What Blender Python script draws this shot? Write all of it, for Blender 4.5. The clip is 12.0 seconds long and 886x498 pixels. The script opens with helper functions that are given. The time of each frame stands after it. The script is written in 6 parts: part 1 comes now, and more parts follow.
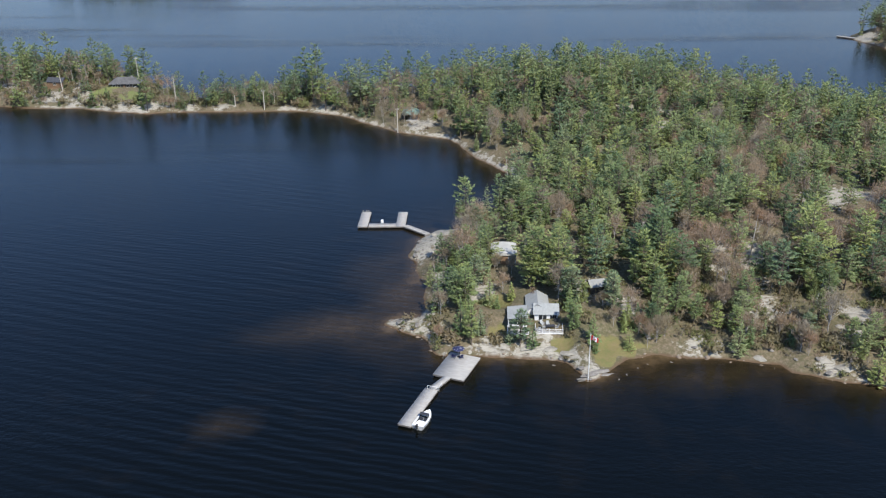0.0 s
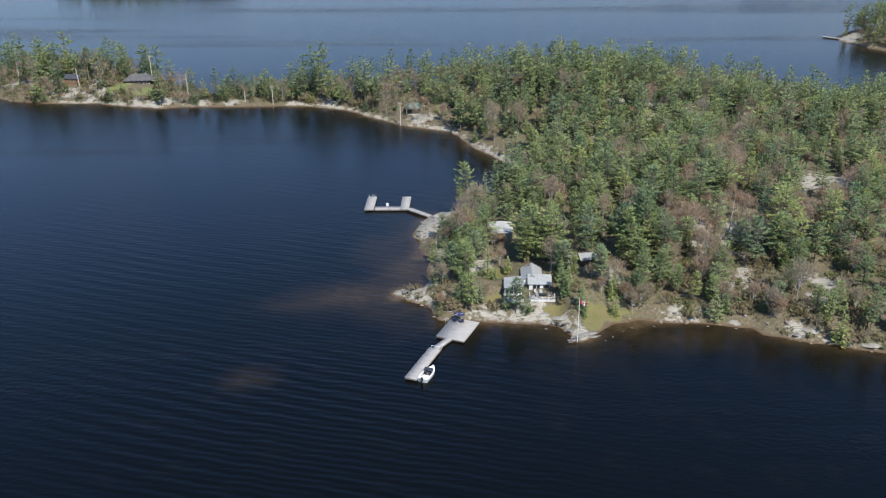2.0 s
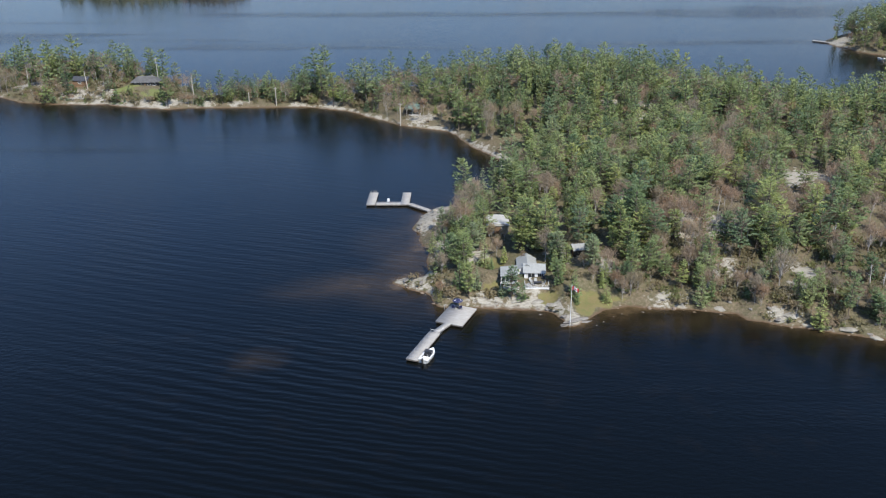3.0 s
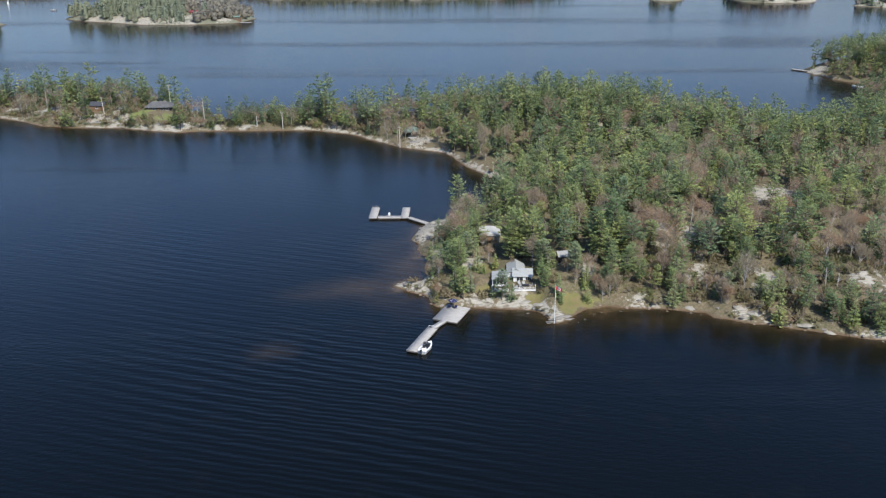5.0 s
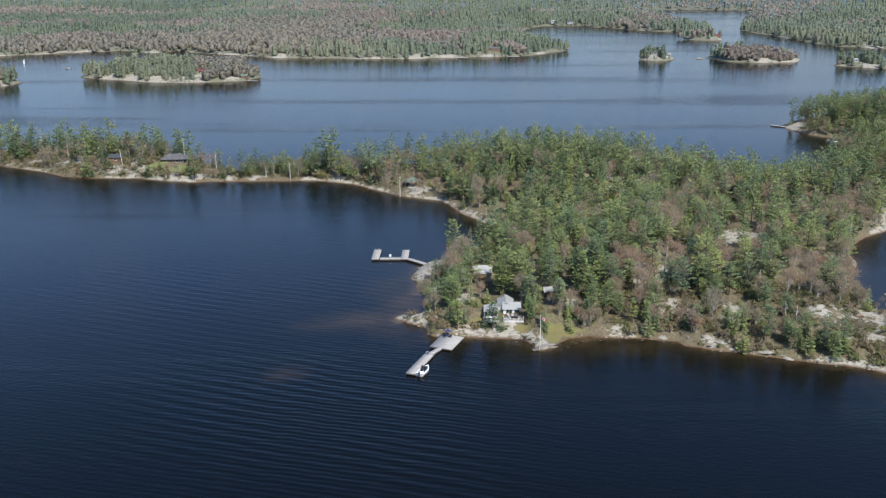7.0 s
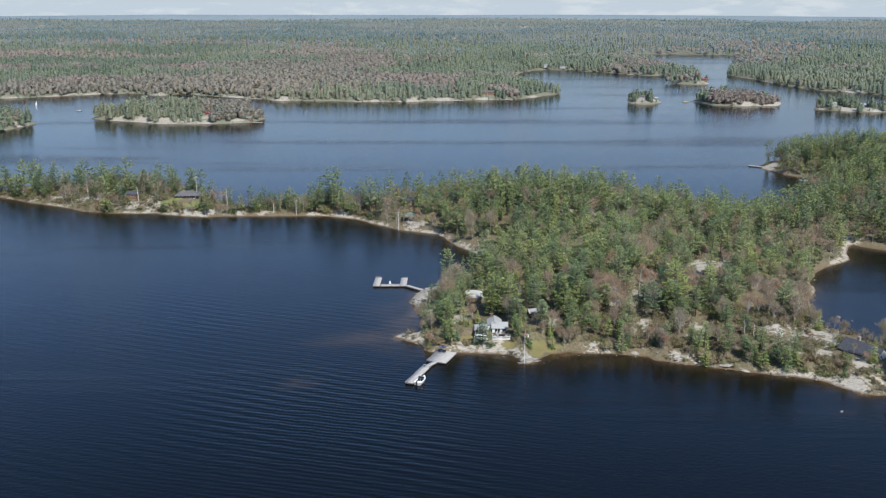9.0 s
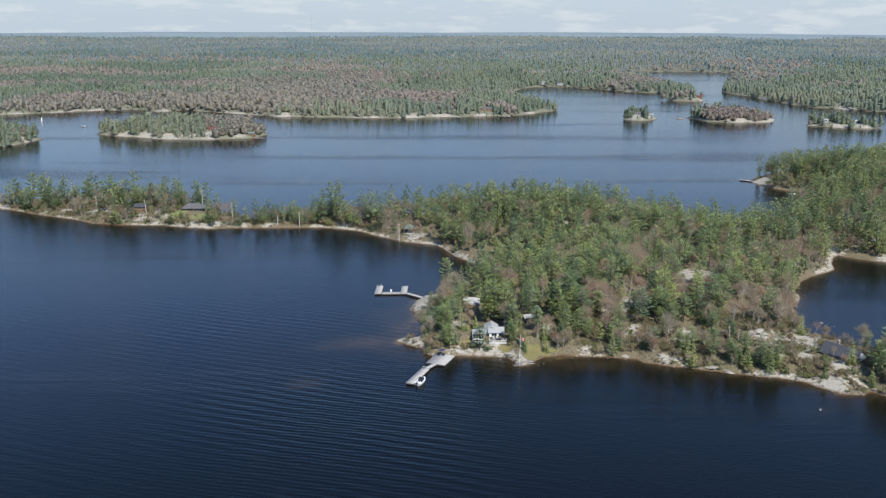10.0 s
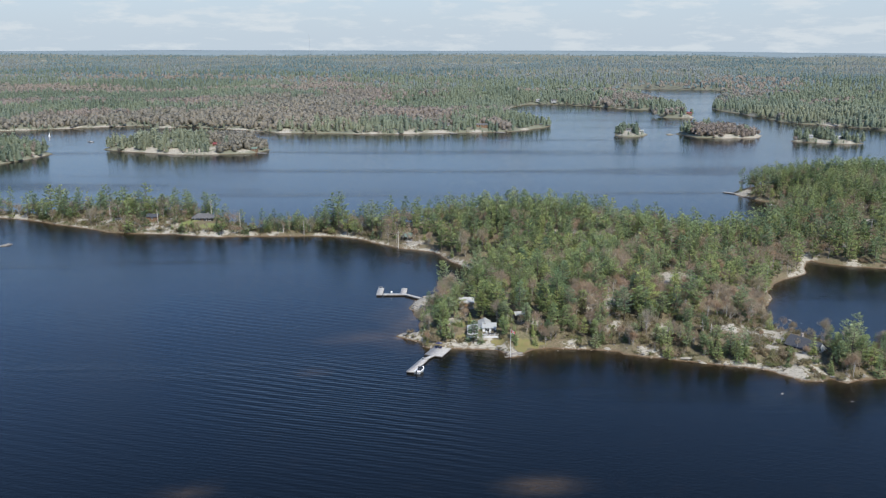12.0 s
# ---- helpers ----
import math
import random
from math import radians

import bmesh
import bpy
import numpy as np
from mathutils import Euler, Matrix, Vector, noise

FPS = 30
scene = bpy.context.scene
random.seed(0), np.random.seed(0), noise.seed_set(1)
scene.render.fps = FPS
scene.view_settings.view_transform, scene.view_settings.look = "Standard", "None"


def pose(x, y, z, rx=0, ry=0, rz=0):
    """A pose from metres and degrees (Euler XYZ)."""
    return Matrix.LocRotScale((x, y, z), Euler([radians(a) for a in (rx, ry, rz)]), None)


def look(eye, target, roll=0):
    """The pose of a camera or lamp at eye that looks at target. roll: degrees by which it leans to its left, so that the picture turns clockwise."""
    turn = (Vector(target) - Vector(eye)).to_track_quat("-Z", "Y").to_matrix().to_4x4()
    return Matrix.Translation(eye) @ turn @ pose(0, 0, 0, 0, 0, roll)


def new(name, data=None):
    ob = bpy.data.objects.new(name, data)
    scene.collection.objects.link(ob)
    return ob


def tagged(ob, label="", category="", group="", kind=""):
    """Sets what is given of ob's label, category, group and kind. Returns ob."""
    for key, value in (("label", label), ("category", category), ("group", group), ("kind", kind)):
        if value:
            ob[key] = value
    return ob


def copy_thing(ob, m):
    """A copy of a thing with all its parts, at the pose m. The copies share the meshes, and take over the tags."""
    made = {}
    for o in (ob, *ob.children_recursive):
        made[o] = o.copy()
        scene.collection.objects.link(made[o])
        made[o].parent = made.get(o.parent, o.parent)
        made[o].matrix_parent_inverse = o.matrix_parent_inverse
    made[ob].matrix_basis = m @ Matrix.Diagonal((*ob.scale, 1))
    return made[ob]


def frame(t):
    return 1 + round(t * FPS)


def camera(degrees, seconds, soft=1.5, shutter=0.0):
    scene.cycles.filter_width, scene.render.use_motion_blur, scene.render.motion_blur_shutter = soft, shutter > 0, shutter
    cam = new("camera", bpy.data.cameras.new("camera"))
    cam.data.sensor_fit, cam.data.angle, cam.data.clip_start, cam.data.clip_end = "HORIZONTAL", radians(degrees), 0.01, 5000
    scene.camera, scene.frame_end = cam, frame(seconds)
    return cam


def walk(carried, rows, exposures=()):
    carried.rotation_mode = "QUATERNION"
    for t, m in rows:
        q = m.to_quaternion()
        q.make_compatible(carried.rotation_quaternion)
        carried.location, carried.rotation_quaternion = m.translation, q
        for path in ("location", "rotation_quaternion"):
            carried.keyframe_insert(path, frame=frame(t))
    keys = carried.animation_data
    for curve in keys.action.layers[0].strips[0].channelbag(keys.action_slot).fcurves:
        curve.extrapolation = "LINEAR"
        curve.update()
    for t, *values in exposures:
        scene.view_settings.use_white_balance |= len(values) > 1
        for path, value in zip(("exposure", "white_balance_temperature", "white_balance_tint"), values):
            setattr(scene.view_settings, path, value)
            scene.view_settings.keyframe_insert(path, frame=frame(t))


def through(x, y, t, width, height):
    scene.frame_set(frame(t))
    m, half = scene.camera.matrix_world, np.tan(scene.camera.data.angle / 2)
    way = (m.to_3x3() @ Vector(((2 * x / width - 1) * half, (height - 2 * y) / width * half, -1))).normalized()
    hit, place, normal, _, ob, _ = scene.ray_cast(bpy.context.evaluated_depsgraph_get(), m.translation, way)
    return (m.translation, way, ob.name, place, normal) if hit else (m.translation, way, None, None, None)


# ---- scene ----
from collections import defaultdict

# ---------------------------------------------------------------- camera
cam = camera(52.0, 12.0, soft=1.2)
# seconds, x, y, z, yaw, pitch, roll (degrees)
PATH = [
    (0.0, 0.00, 0.00, 93.14, 0.000, -23.742, -0.369),
    (0.5, -0.22, -4.32, 93.23, -0.017, -23.701, -0.353),
    (1.0, -0.43, -8.53, 93.29, -0.042, -23.646, -0.342),
    (1.5, -0.67, -13.31, 93.52, -0.076, -23.550, -0.333),
    (2.0, -0.88, -18.31, 93.77, -0.119, -23.418, -0.320),
    (2.5, -1.01, -23.50, 94.12, -0.172, -23.224, -0.299),
    (4.5, -1.38, -45.87, 96.08, -0.430, -21.998, -0.202),
    (5.0, -1.21, -51.38, 97.46, -0.462, -21.247, -0.180),
    (5.5, -0.98, -57.34, 98.32, -0.464, -20.361, -0.156),
    (6.0, -0.78, -63.49, 98.93, -0.474, -19.453, -0.134),
    (6.5, -0.64, -69.73, 99.64, -0.504, -18.556, -0.111),
    (7.0, -0.72, -76.23, 100.84, -0.551, -17.742, -0.081),
    (9.0, -0.64, -106.72, 105.45, -0.792, -15.202, 0.071),
    (9.5, -0.85, -113.90, 105.86, -0.841, -14.661, 0.102),
    (10.0, -1.01, -120.85, 106.38, -0.882, -14.172, 0.129),
    (10.5, -1.28, -128.04, 106.91, -0.924, -13.677, 0.147),
    (11.0, -1.53, -135.03, 108.03, -0.980, -13.309, 0.153),
    (11.5, -1.68, -141.94, 108.03, -1.042, -13.176, 0.151),
    (12.0, -1.64, -148.23, 107.57, -1.110, -13.089, 0.147),
]
walk(cam, [(t, pose(x, y, z, 90 + pitch, 0, yaw) @ pose(0, 0, 0, 0, 0, roll)) for t, x, y, z, yaw, pitch, roll in PATH])

# ---------------------------------------------------------------- sky, sun
SUN_ELEV, SUN_SIDE = 49.0, -28.0       # degrees above the horizon; degrees to the left (minus: right) of straight behind the first camera
scene.view_settings.exposure = 0.50
sun_from = Vector((-math.sin(radians(SUN_SIDE)) * math.cos(radians(SUN_ELEV)), -math.cos(radians(SUN_SIDE)) * math.cos(radians(SUN_ELEV)), math.sin(radians(SUN_ELEV))))
sun = new("sun", bpy.data.lights.new("sun", "SUN"))
sun.data.energy, sun.data.angle, sun.data.color = 4.8, radians(0.6), (1.0, 0.95, 0.87)
sun.matrix_world = look(sun_from * 800, (0, 0, 0))

world = bpy.data.worlds.new("sky")
scene.world = world
world.use_nodes = True
wn, wl = world.node_tree.nodes, world.node_tree.links
wn.clear()
sky = wn.new("ShaderNodeTexSky")
sky.sky_type, sky.sun_disc = "NISHITA", False
sky.sun_elevation, sky.sun_rotation = radians(SUN_ELEV), math.atan2(sun_from.x, sun_from.y)
sky.air_density, sky.dust_density, sky.ozone_density = 1.0, 0.6, 1.5
wtc = wn.new("ShaderNodeTexCoord")
wmap = wn.new("ShaderNodeMapping")
wmap.inputs["Scale"].default_value = (1.0, 1.0, 4.5)
cloud = wn.new("ShaderNodeTexNoise")
cloud.inputs["Scale"].default_value, cloud.inputs["Detail"].default_value, cloud.inputs["Roughness"].default_value = 15.0, 8.0, 0.62
cramp = wn.new("ShaderNodeValToRGB")
cramp.color_ramp.elements[0].position, cramp.color_ramp.elements[1].position = 0.50, 0.62
cramp.color_ramp.elements[0].color, cramp.color_ramp.elements[1].color = (0, 0, 0, 1), (0.6, 0.6, 0.6, 1)
air = wn.new("ShaderNodeMix")
air.data_type, air.blend_type = "RGBA", "MULTIPLY"
air.inputs["Factor"].default_value = 1.0
air.inputs["B"].default_value = (0.74, 0.97, 1.28, 1)
# pale summer haze low over the horizon, thinning upwards
sep = wn.new("ShaderNodeSeparateXYZ")
low = wn.new("ShaderNodeMapRange")
low.interpolation_type = "SMOOTHSTEP"
low.inputs["From Min"].default_value, low.inputs["From Max"].default_value = 0.0, 0.26
low.inputs["To Min"].default_value, low.inputs["To Max"].default_value = 0.92, 0.0
haze = wn.new("ShaderNodeMix")
haze.data_type = "RGBA"
haze.inputs["B"].default_value = (3.28, 3.80, 4.38, 1)
cmix = wn.new("ShaderNodeMix")
cmix.data_type = "RGBA"
cmix.inputs["B"].default_value = (4.4, 4.72, 4.95, 1)
bg = wn.new("ShaderNodeBackground")
bg.inputs["Strength"].default_value = 0.115
wout = wn.new("ShaderNodeOutputWorld")
wl.new(wtc.outputs["Generated"], wmap.inputs["Vector"])
wl.new(wmap.outputs["Vector"], cloud.inputs["Vector"])
wl.new(cloud.outputs["Fac"], cramp.inputs["Fac"])
wl.new(sky.outputs["Color"], air.inputs["A"])
wl.new(wtc.outputs["Generated"], sep.inputs["Vector"])
wl.new(sep.outputs["Z"], low.inputs["Value"])
wl.new(low.outputs["Result"], haze.inputs["Factor"])
wl.new(air.outputs["Result"], haze.inputs["A"])
wl.new(haze.outputs["Result"], cmix.inputs["A"])
aloft = wn.new("ShaderNodeMapRange")
aloft.interpolation_type = "SMOOTHSTEP"
aloft.inputs["From Min"].default_value, aloft.inputs["From Max"].default_value = 0.15, 0.50
aloft.inputs["To Min"].default_value, aloft.inputs["To Max"].default_value = 1.0, 0.0
thin = wn.new("ShaderNodeMath")
thin.operation = "MULTIPLY"
wl.new(sep.outputs["Z"], aloft.inputs["Value"])
wl.new(cramp.outputs["Color"], thin.inputs[0])
wl.new(aloft.outputs["Result"], thin.inputs[1])
wl.new(thin.outputs["Value"], cmix.inputs["Factor"])
wl.new(cmix.outputs["Result"], bg.inputs["Color"])
wl.new(bg.outputs["Background"], wout.inputs["Surface"])


# ---------------------------------------------------------------- materials
class Mat:
    """A node material under construction, with a Principled BSDF at its end."""

    def __init__(self, name, rough=0.8, metal=0.0, spec=0.3):
        self.m = bpy.data.materials.new(name)
        self.m.use_nodes = True
        self.n, self.l = self.m.node_tree.nodes, self.m.node_tree.links
        self.b = self.n["Principled BSDF"]
        self.b.inputs["Roughness"].default_value = rough
        self.b.inputs["Metallic"].default_value = metal
        self.b.inputs["Specular IOR Level"].default_value = spec

    def node(self, kind, **values):
        nd = self.n.new(kind)
        for k, v in values.items():
            nd.inputs[k.replace("_", " ")].default_value = v
        return nd

    def link(self, a, b):
        self.l.new(a, b)

    def coord(self, scale=(1, 1, 1)):
        tc = self.n.new("ShaderNodeTexCoord")
        mp = self.n.new("ShaderNodeMapping")
        mp.inputs["Scale"].default_value = scale
        self.link(tc.outputs["Object"], mp.inputs["Vector"])
        return mp.outputs["Vector"]

    def noise(self, scale, detail=4.0, vec=None, rough=0.55):
        nd = self.node("ShaderNodeTexNoise", Scale=scale, Detail=detail, Roughness=rough)
        if vec is None:
            vec = self.coord()
        self.link(vec, nd.inputs["Vector"])
        return nd.outputs["Fac"]

    def ramp(self, fac, stops):
        nd = self.n.new("ShaderNodeValToRGB")
        e = nd.color_ramp.elements
        while len(e) < len(stops):
            e.new(0.5)
        for el, (p, c) in zip(e, stops):
            el.position, el.color = p, (*c, 1) if len(c) == 3 else c
        self.link(fac, nd.inputs["Fac"])
        return nd.outputs["Color"]

    def mix(self, fac, a, b, mode="MIX"):
        nd = self.n.new("ShaderNodeMix")
        nd.data_type, nd.blend_type = "RGBA", mode
        for sock, v in ((nd.inputs["Factor"], fac), (nd.inputs["A"], a), (nd.inputs["B"], b)):
            if isinstance(v, (int, float)):
                sock.default_value = v
            elif isinstance(v, tuple):
                sock.default_value = (*v, 1)
            else:
                self.link(v, sock)
        return nd.outputs["Result"]

    def math(self, op, a, b=0.0, clamp=False):
        nd = self.n.new("ShaderNodeMath")
        nd.operation, nd.use_clamp = op, clamp
        for i, v in enumerate((a, b)):
            if isinstance(v, (int, float)):
                nd.inputs[i].default_value = v
            else:
                self.link(v, nd.inputs[i])
        return nd.outputs[0]

    def attr(self, name):
        nd = self.n.new("ShaderNodeAttribute")
        nd.attribute_name = name
        return nd.outputs["Fac"]

    def bump(self, height, strength=0.3, distance=0.05):
        nd = self.node("ShaderNodeBump", Strength=strength, Distance=distance)
        self.link(height, nd.inputs["Height"])
        self.link(nd.outputs["Normal"], self.b.inputs["Normal"])
        return nd

    def color(self, c):
        if isinstance(c, tuple):
            self.b.inputs["Base Color"].default_value = (*c, 1)
        else:
            self.link(c, self.b.inputs["Base Color"])


def plain(name, a, b, scale=3.0, rough=0.7, metal=0.0, bump=0.15, stretch=(1, 1, 1), spec=0.3):
    """Two close tones in noise at two scales, with fine relief."""
    m = Mat(name, rough, metal, spec)
    v = m.coord(stretch)
    coarse, fine = m.noise(scale, 3.0, v), m.noise(scale * 9, 3.0, v)
    f = m.math("ADD", m.math("MULTIPLY", coarse, 0.65), m.math("MULTIPLY", fine, 0.35))
    m.color(m.ramp(f, [(0.35, a), (0.65, b)]))
    if bump:
        m.bump(fine, bump, 0.02)
    return m.m


def foliage(name, tones, near, through=0.42, vary=0.55):
    """Needles or twigs: one tone of several for each tree, a smaller change from spray to spray, and soft mottling."""
    m = Mat(name, 0.6, 0.0, 0.25)
    one = m.n.new("ShaderNodeObjectInfo").outputs["Random"] if near else m.attr("tint")
    tuft = m.n.new("ShaderNodeNewGeometry").outputs["Random Per Island"]
    col = m.ramp(one, [(k / (len(tones) - 1), c) for k, c in enumerate(tones)])
    col = m.mix(m.math("MULTIPLY", tuft, vary), col, m.mix(1.0, col, (0.45, 0.47, 0.48), "MULTIPLY"))
    if vary > 0.5:
        col = m.mix(m.math("MULTIPLY", m.math("POWER", tuft, 6.0), 0.18), col, m.mix(1.0, col, (1.9, 1.7, 1.35), "MULTIPLY"))
    if not near:
        col = m.mix(m.math("MULTIPLY", m.noise(0.45, 3), 0.6 if vary > 0.5 else 0.15), col, m.mix(1.0, col, (0.5, 0.5, 0.52), "MULTIPLY"))
    m.color(col)
    tr = m.n.new("ShaderNodeBsdfTranslucent")
    m.link(col, tr.inputs["Color"])
    mx = m.n.new("ShaderNodeMixShader")
    mx.inputs["Fac"].default_value = through
    m.link(m.b.outputs["BSDF"], mx.inputs[1])
    m.link(tr.outputs["BSDF"], mx.inputs[2])
    m.link(mx.outputs["Shader"], m.n["Material Output"].inputs["Surface"])
    return m.m


PINE_TONES = ((0.133, 0.198, 0.099), (0.214, 0.281, 0.115), (0.3, 0.352, 0.133), (0.172, 0.246, 0.138), (0.345, 0.386, 0.133), (0.249, 0.301, 0.17))
BARE_TONES = ((0.393, 0.28, 0.19), (0.367, 0.317, 0.233), (0.439, 0.294, 0.19), (0.347, 0.29, 0.217), (0.388, 0.328, 0.209), (0.449, 0.328, 0.233))
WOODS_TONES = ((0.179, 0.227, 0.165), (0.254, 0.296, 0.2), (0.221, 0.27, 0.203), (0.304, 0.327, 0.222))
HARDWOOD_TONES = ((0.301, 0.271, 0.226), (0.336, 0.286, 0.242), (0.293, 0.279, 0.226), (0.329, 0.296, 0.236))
# blue-grey aerial haze put into the base colour of distant crowns
HAZED_TONES = ((0.169, 0.244, 0.251), (0.225, 0.291, 0.29), (0.28, 0.312, 0.305), (0.193, 0.269, 0.278))
SHRUB_TONES = ((0.150, 0.190, 0.078), (0.240, 0.248, 0.100), (0.290, 0.232, 0.145), (0.225, 0.205, 0.112), (0.330, 0.245, 0.165))
M_PINE, M_PINE_FAR = foliage("pine_needles", PINE_TONES, True, 0.30), foliage("pine_needles_mass", PINE_TONES, False, 0.26)
M_BARE, M_BARE_FAR = foliage("bare_twigs", BARE_TONES, True), foliage("bare_twigs_mass", BARE_TONES, False)
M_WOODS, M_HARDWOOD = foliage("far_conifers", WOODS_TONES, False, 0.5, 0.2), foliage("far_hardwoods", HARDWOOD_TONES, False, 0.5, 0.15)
M_HAZED = foliage("distant_treetops", HAZED_TONES, False, 0.5, 0.1)
M_SHRUB, M_SHRUB_FAR = foliage("shrub_leaves", SHRUB_TONES, True), foliage("shrub_leaves_mass", SHRUB_TONES, False)
M_BARK = plain("bark", (0.075, 0.058, 0.045), (0.16, 0.13, 0.105), 1.5, 0.9, bump=0.5, stretch=(1, 1, 0.25))
M_GREYBARK = plain("grey_bark", (0.20, 0.18, 0.165), (0.40, 0.38, 0.35), 1.2, 0.9, bump=0.4, stretch=(1, 1, 0.25))


def ground_material():
    m = Mat("shield_rock_and_litter", 0.9, 0.0, 0.2)
    v = m.coord()
    big, mid, fine = m.noise(0.05, 5, v), m.noise(0.45, 5, v), m.noise(3.0, 4, v)
    litter = m.ramp(m.math("ADD", m.math("MULTIPLY", big, 0.5), m.math("MULTIPLY", mid, 0.5)), [(0.32, (0.068, 0.075, 0.036)), (0.45, (0.105, 0.096, 0.054)), (0.56, (0.140, 0.106, 0.072)), (0.7, (0.100, 0.108, 0.048))])
    speck = m.ramp(m.noise(1.6, 5, v, 0.7), [(0.36, (0.050, 0.054, 0.024)), (0.5, (0.11, 0.094, 0.054)), (0.62, (0.19, 0.155, 0.11))])
    litter = m.mix(0.55, litter, speck)
    # a paler, greyer olive floor on the lands beyond y 540 to 640
    litter = m.mix(m.attr("far_floor"), litter, m.mix(mid, (0.110, 0.116, 0.082), (0.165, 0.165, 0.120)))
    stretch = m.coord((0.5, 1.6, 2.0))
    strata = m.noise(0.9, 6, stretch, 0.65)
    rock = m.ramp(strata, [(0.32, (0.080, 0.070, 0.056)), (0.40, (0.185, 0.168, 0.138)), (0.52, (0.325, 0.308, 0.262)), (0.62, (0.245, 0.222, 0.178)), (0.72, (0.262, 0.210, 0.155))])
    lichen = m.ramp(m.noise(0.8, 5, v), [(0.52, (0, 0, 0)), (0.68, (1, 1, 1))])
    rock = m.mix(m.math("MULTIPLY", lichen, 0.35), rock, (0.21, 0.20, 0.12))
    edge = m.math("ADD", m.attr("rock"), m.math("MULTIPLY", m.math("SUBTRACT", m.noise(0.55, 6, v, 0.72), 0.5), 2.1))
    col = m.mix(m.ramp(edge, [(0.46, (0, 0, 0)), (0.56, (1, 1, 1))]), litter, rock)
    turf = m.ramp(m.math("ADD", m.math("MULTIPLY", mid, 0.6), m.math("MULTIPLY", fine, 0.4)), [(0.32, (0.172, 0.136, 0.070)), (0.5, (0.148, 0.132, 0.055)), (0.66, (0.112, 0.124, 0.046))])
    turf = m.mix(m.attr("lush"), turf, m.ramp(mid, [(0.35, (0.150, 0.150, 0.062)), (0.65, (0.120, 0.150, 0.046))]))
    g_edge = m.math("ADD", m.attr("grass"), m.math("MULTIPLY", m.math("SUBTRACT", m.noise(0.6, 4, v), 0.5), 0.5))
    col = m.mix(m.ramp(g_edge, [(0.45, (0, 0, 0)), (0.6, (1, 1, 1))]), col, turf)
    # rust-brown weathered band and algae where the waves wash the stone
    sep = m.n.new("ShaderNodeSeparateXYZ")
    m.link(v, sep.inputs["Vector"])
    wet = m.math("ADD", sep.outputs["Z"], m.math("MULTIPLY", m.math("SUBTRACT", mid, 0.5), 0.8))
    col = m.mix(m.ramp(wet, [(0.05, (1, 1, 1)), (0.42, (0, 0, 0))]), col, (0.100, 0.066, 0.040))
    m.color(col)
    m.bump(m.math("ADD", strata, m.math("MULTIPLY", fine, 0.4)), 0.6, 0.35)
    return m.m


def water_material():
    m = Mat("lake_water", 0.165, 0.0, 0.32)
    m.b.inputs["IOR"].default_value = 1.333
    m.link(m.attr("ruffled"), m.b.inputs["Roughness"])
    v = m.coord()
    bed = m.math("ADD", 0.35, m.math("MULTIPLY", m.noise(0.55, 5, v, 0.7), 1.3))
    shallow = m.math("ADD", m.math("MULTIPLY", m.attr("shallow"), bed), m.math("MULTIPLY", m.math("SUBTRACT", m.noise(0.12, 5, v), 0.5), 0.25))
    m.color(m.ramp(shallow, [(0.02, (0.0018, 0.0024, 0.0020)), (0.25, (0.0110, 0.0088, 0.0052)), (0.6, (0.030, 0.021, 0.011)), (1.0, (0.085, 0.058, 0.030))]))
    # wind ripples, and longer wavelets that run slantwise over the open bay
    small = m.noise(1.1, 3, m.coord((0.55, 1.0, 1.0)), 0.6)
    tc = m.n.new("ShaderNodeTexCoord")
    rot = m.n.new("ShaderNodeMapping")
    rot.inputs["Rotation"].default_value = (0, 0, radians(111))
    m.link(tc.outputs["Object"], rot.inputs["Vector"])
    wave = m.node("ShaderNodeTexWave", Scale=0.085, Distortion=2.6, Detail=2.0, Detail_Scale=0.3)
    m.link(rot.outputs["Vector"], wave.inputs["Vector"])
    patch = m.ramp(m.noise(0.02, 3, v), [(0.4, (0.15, 0.15, 0.15)), (0.62, (1, 1, 1))])
    bands = m.math("MULTIPLY", m.math("MULTIPLY", m.math("MULTIPLY", wave.outputs["Fac"], patch), m.attr("swell")), 2.8)
    rot2 = m.n.new("ShaderNodeMapping")
    rot2.inputs["Rotation"].default_value = (0, 0, radians(103))
    m.link(tc.outputs["Object"], rot2.inputs["Vector"])
    wave2 = m.node("ShaderNodeTexWave", Scale=0.19, Distortion=4.0, Detail=3.0, Detail_Scale=0.6)
    m.link(rot2.outputs["Vector"], wave2.inputs["Vector"])
    bands = m.math("ADD", bands, m.math("MULTIPLY", m.math("MULTIPLY", wave2.outputs["Fac"], m.attr("swell")), 0.9))
    calm = m.ramp(m.noise(0.005, 5, m.coord((0.25, 2.6, 1))), [(0.40, (0.7, 0.7, 0.7)), (0.56, (1, 1, 1)), (0.63, (2.8, 2.8, 2.8))])
    h = m.math("ADD", m.math("MULTIPLY", small, calm), bands)
    m.bump(h, 0.15, 0.5)
    return m.m


M_GROUND, M_WATER = ground_material(), water_material()


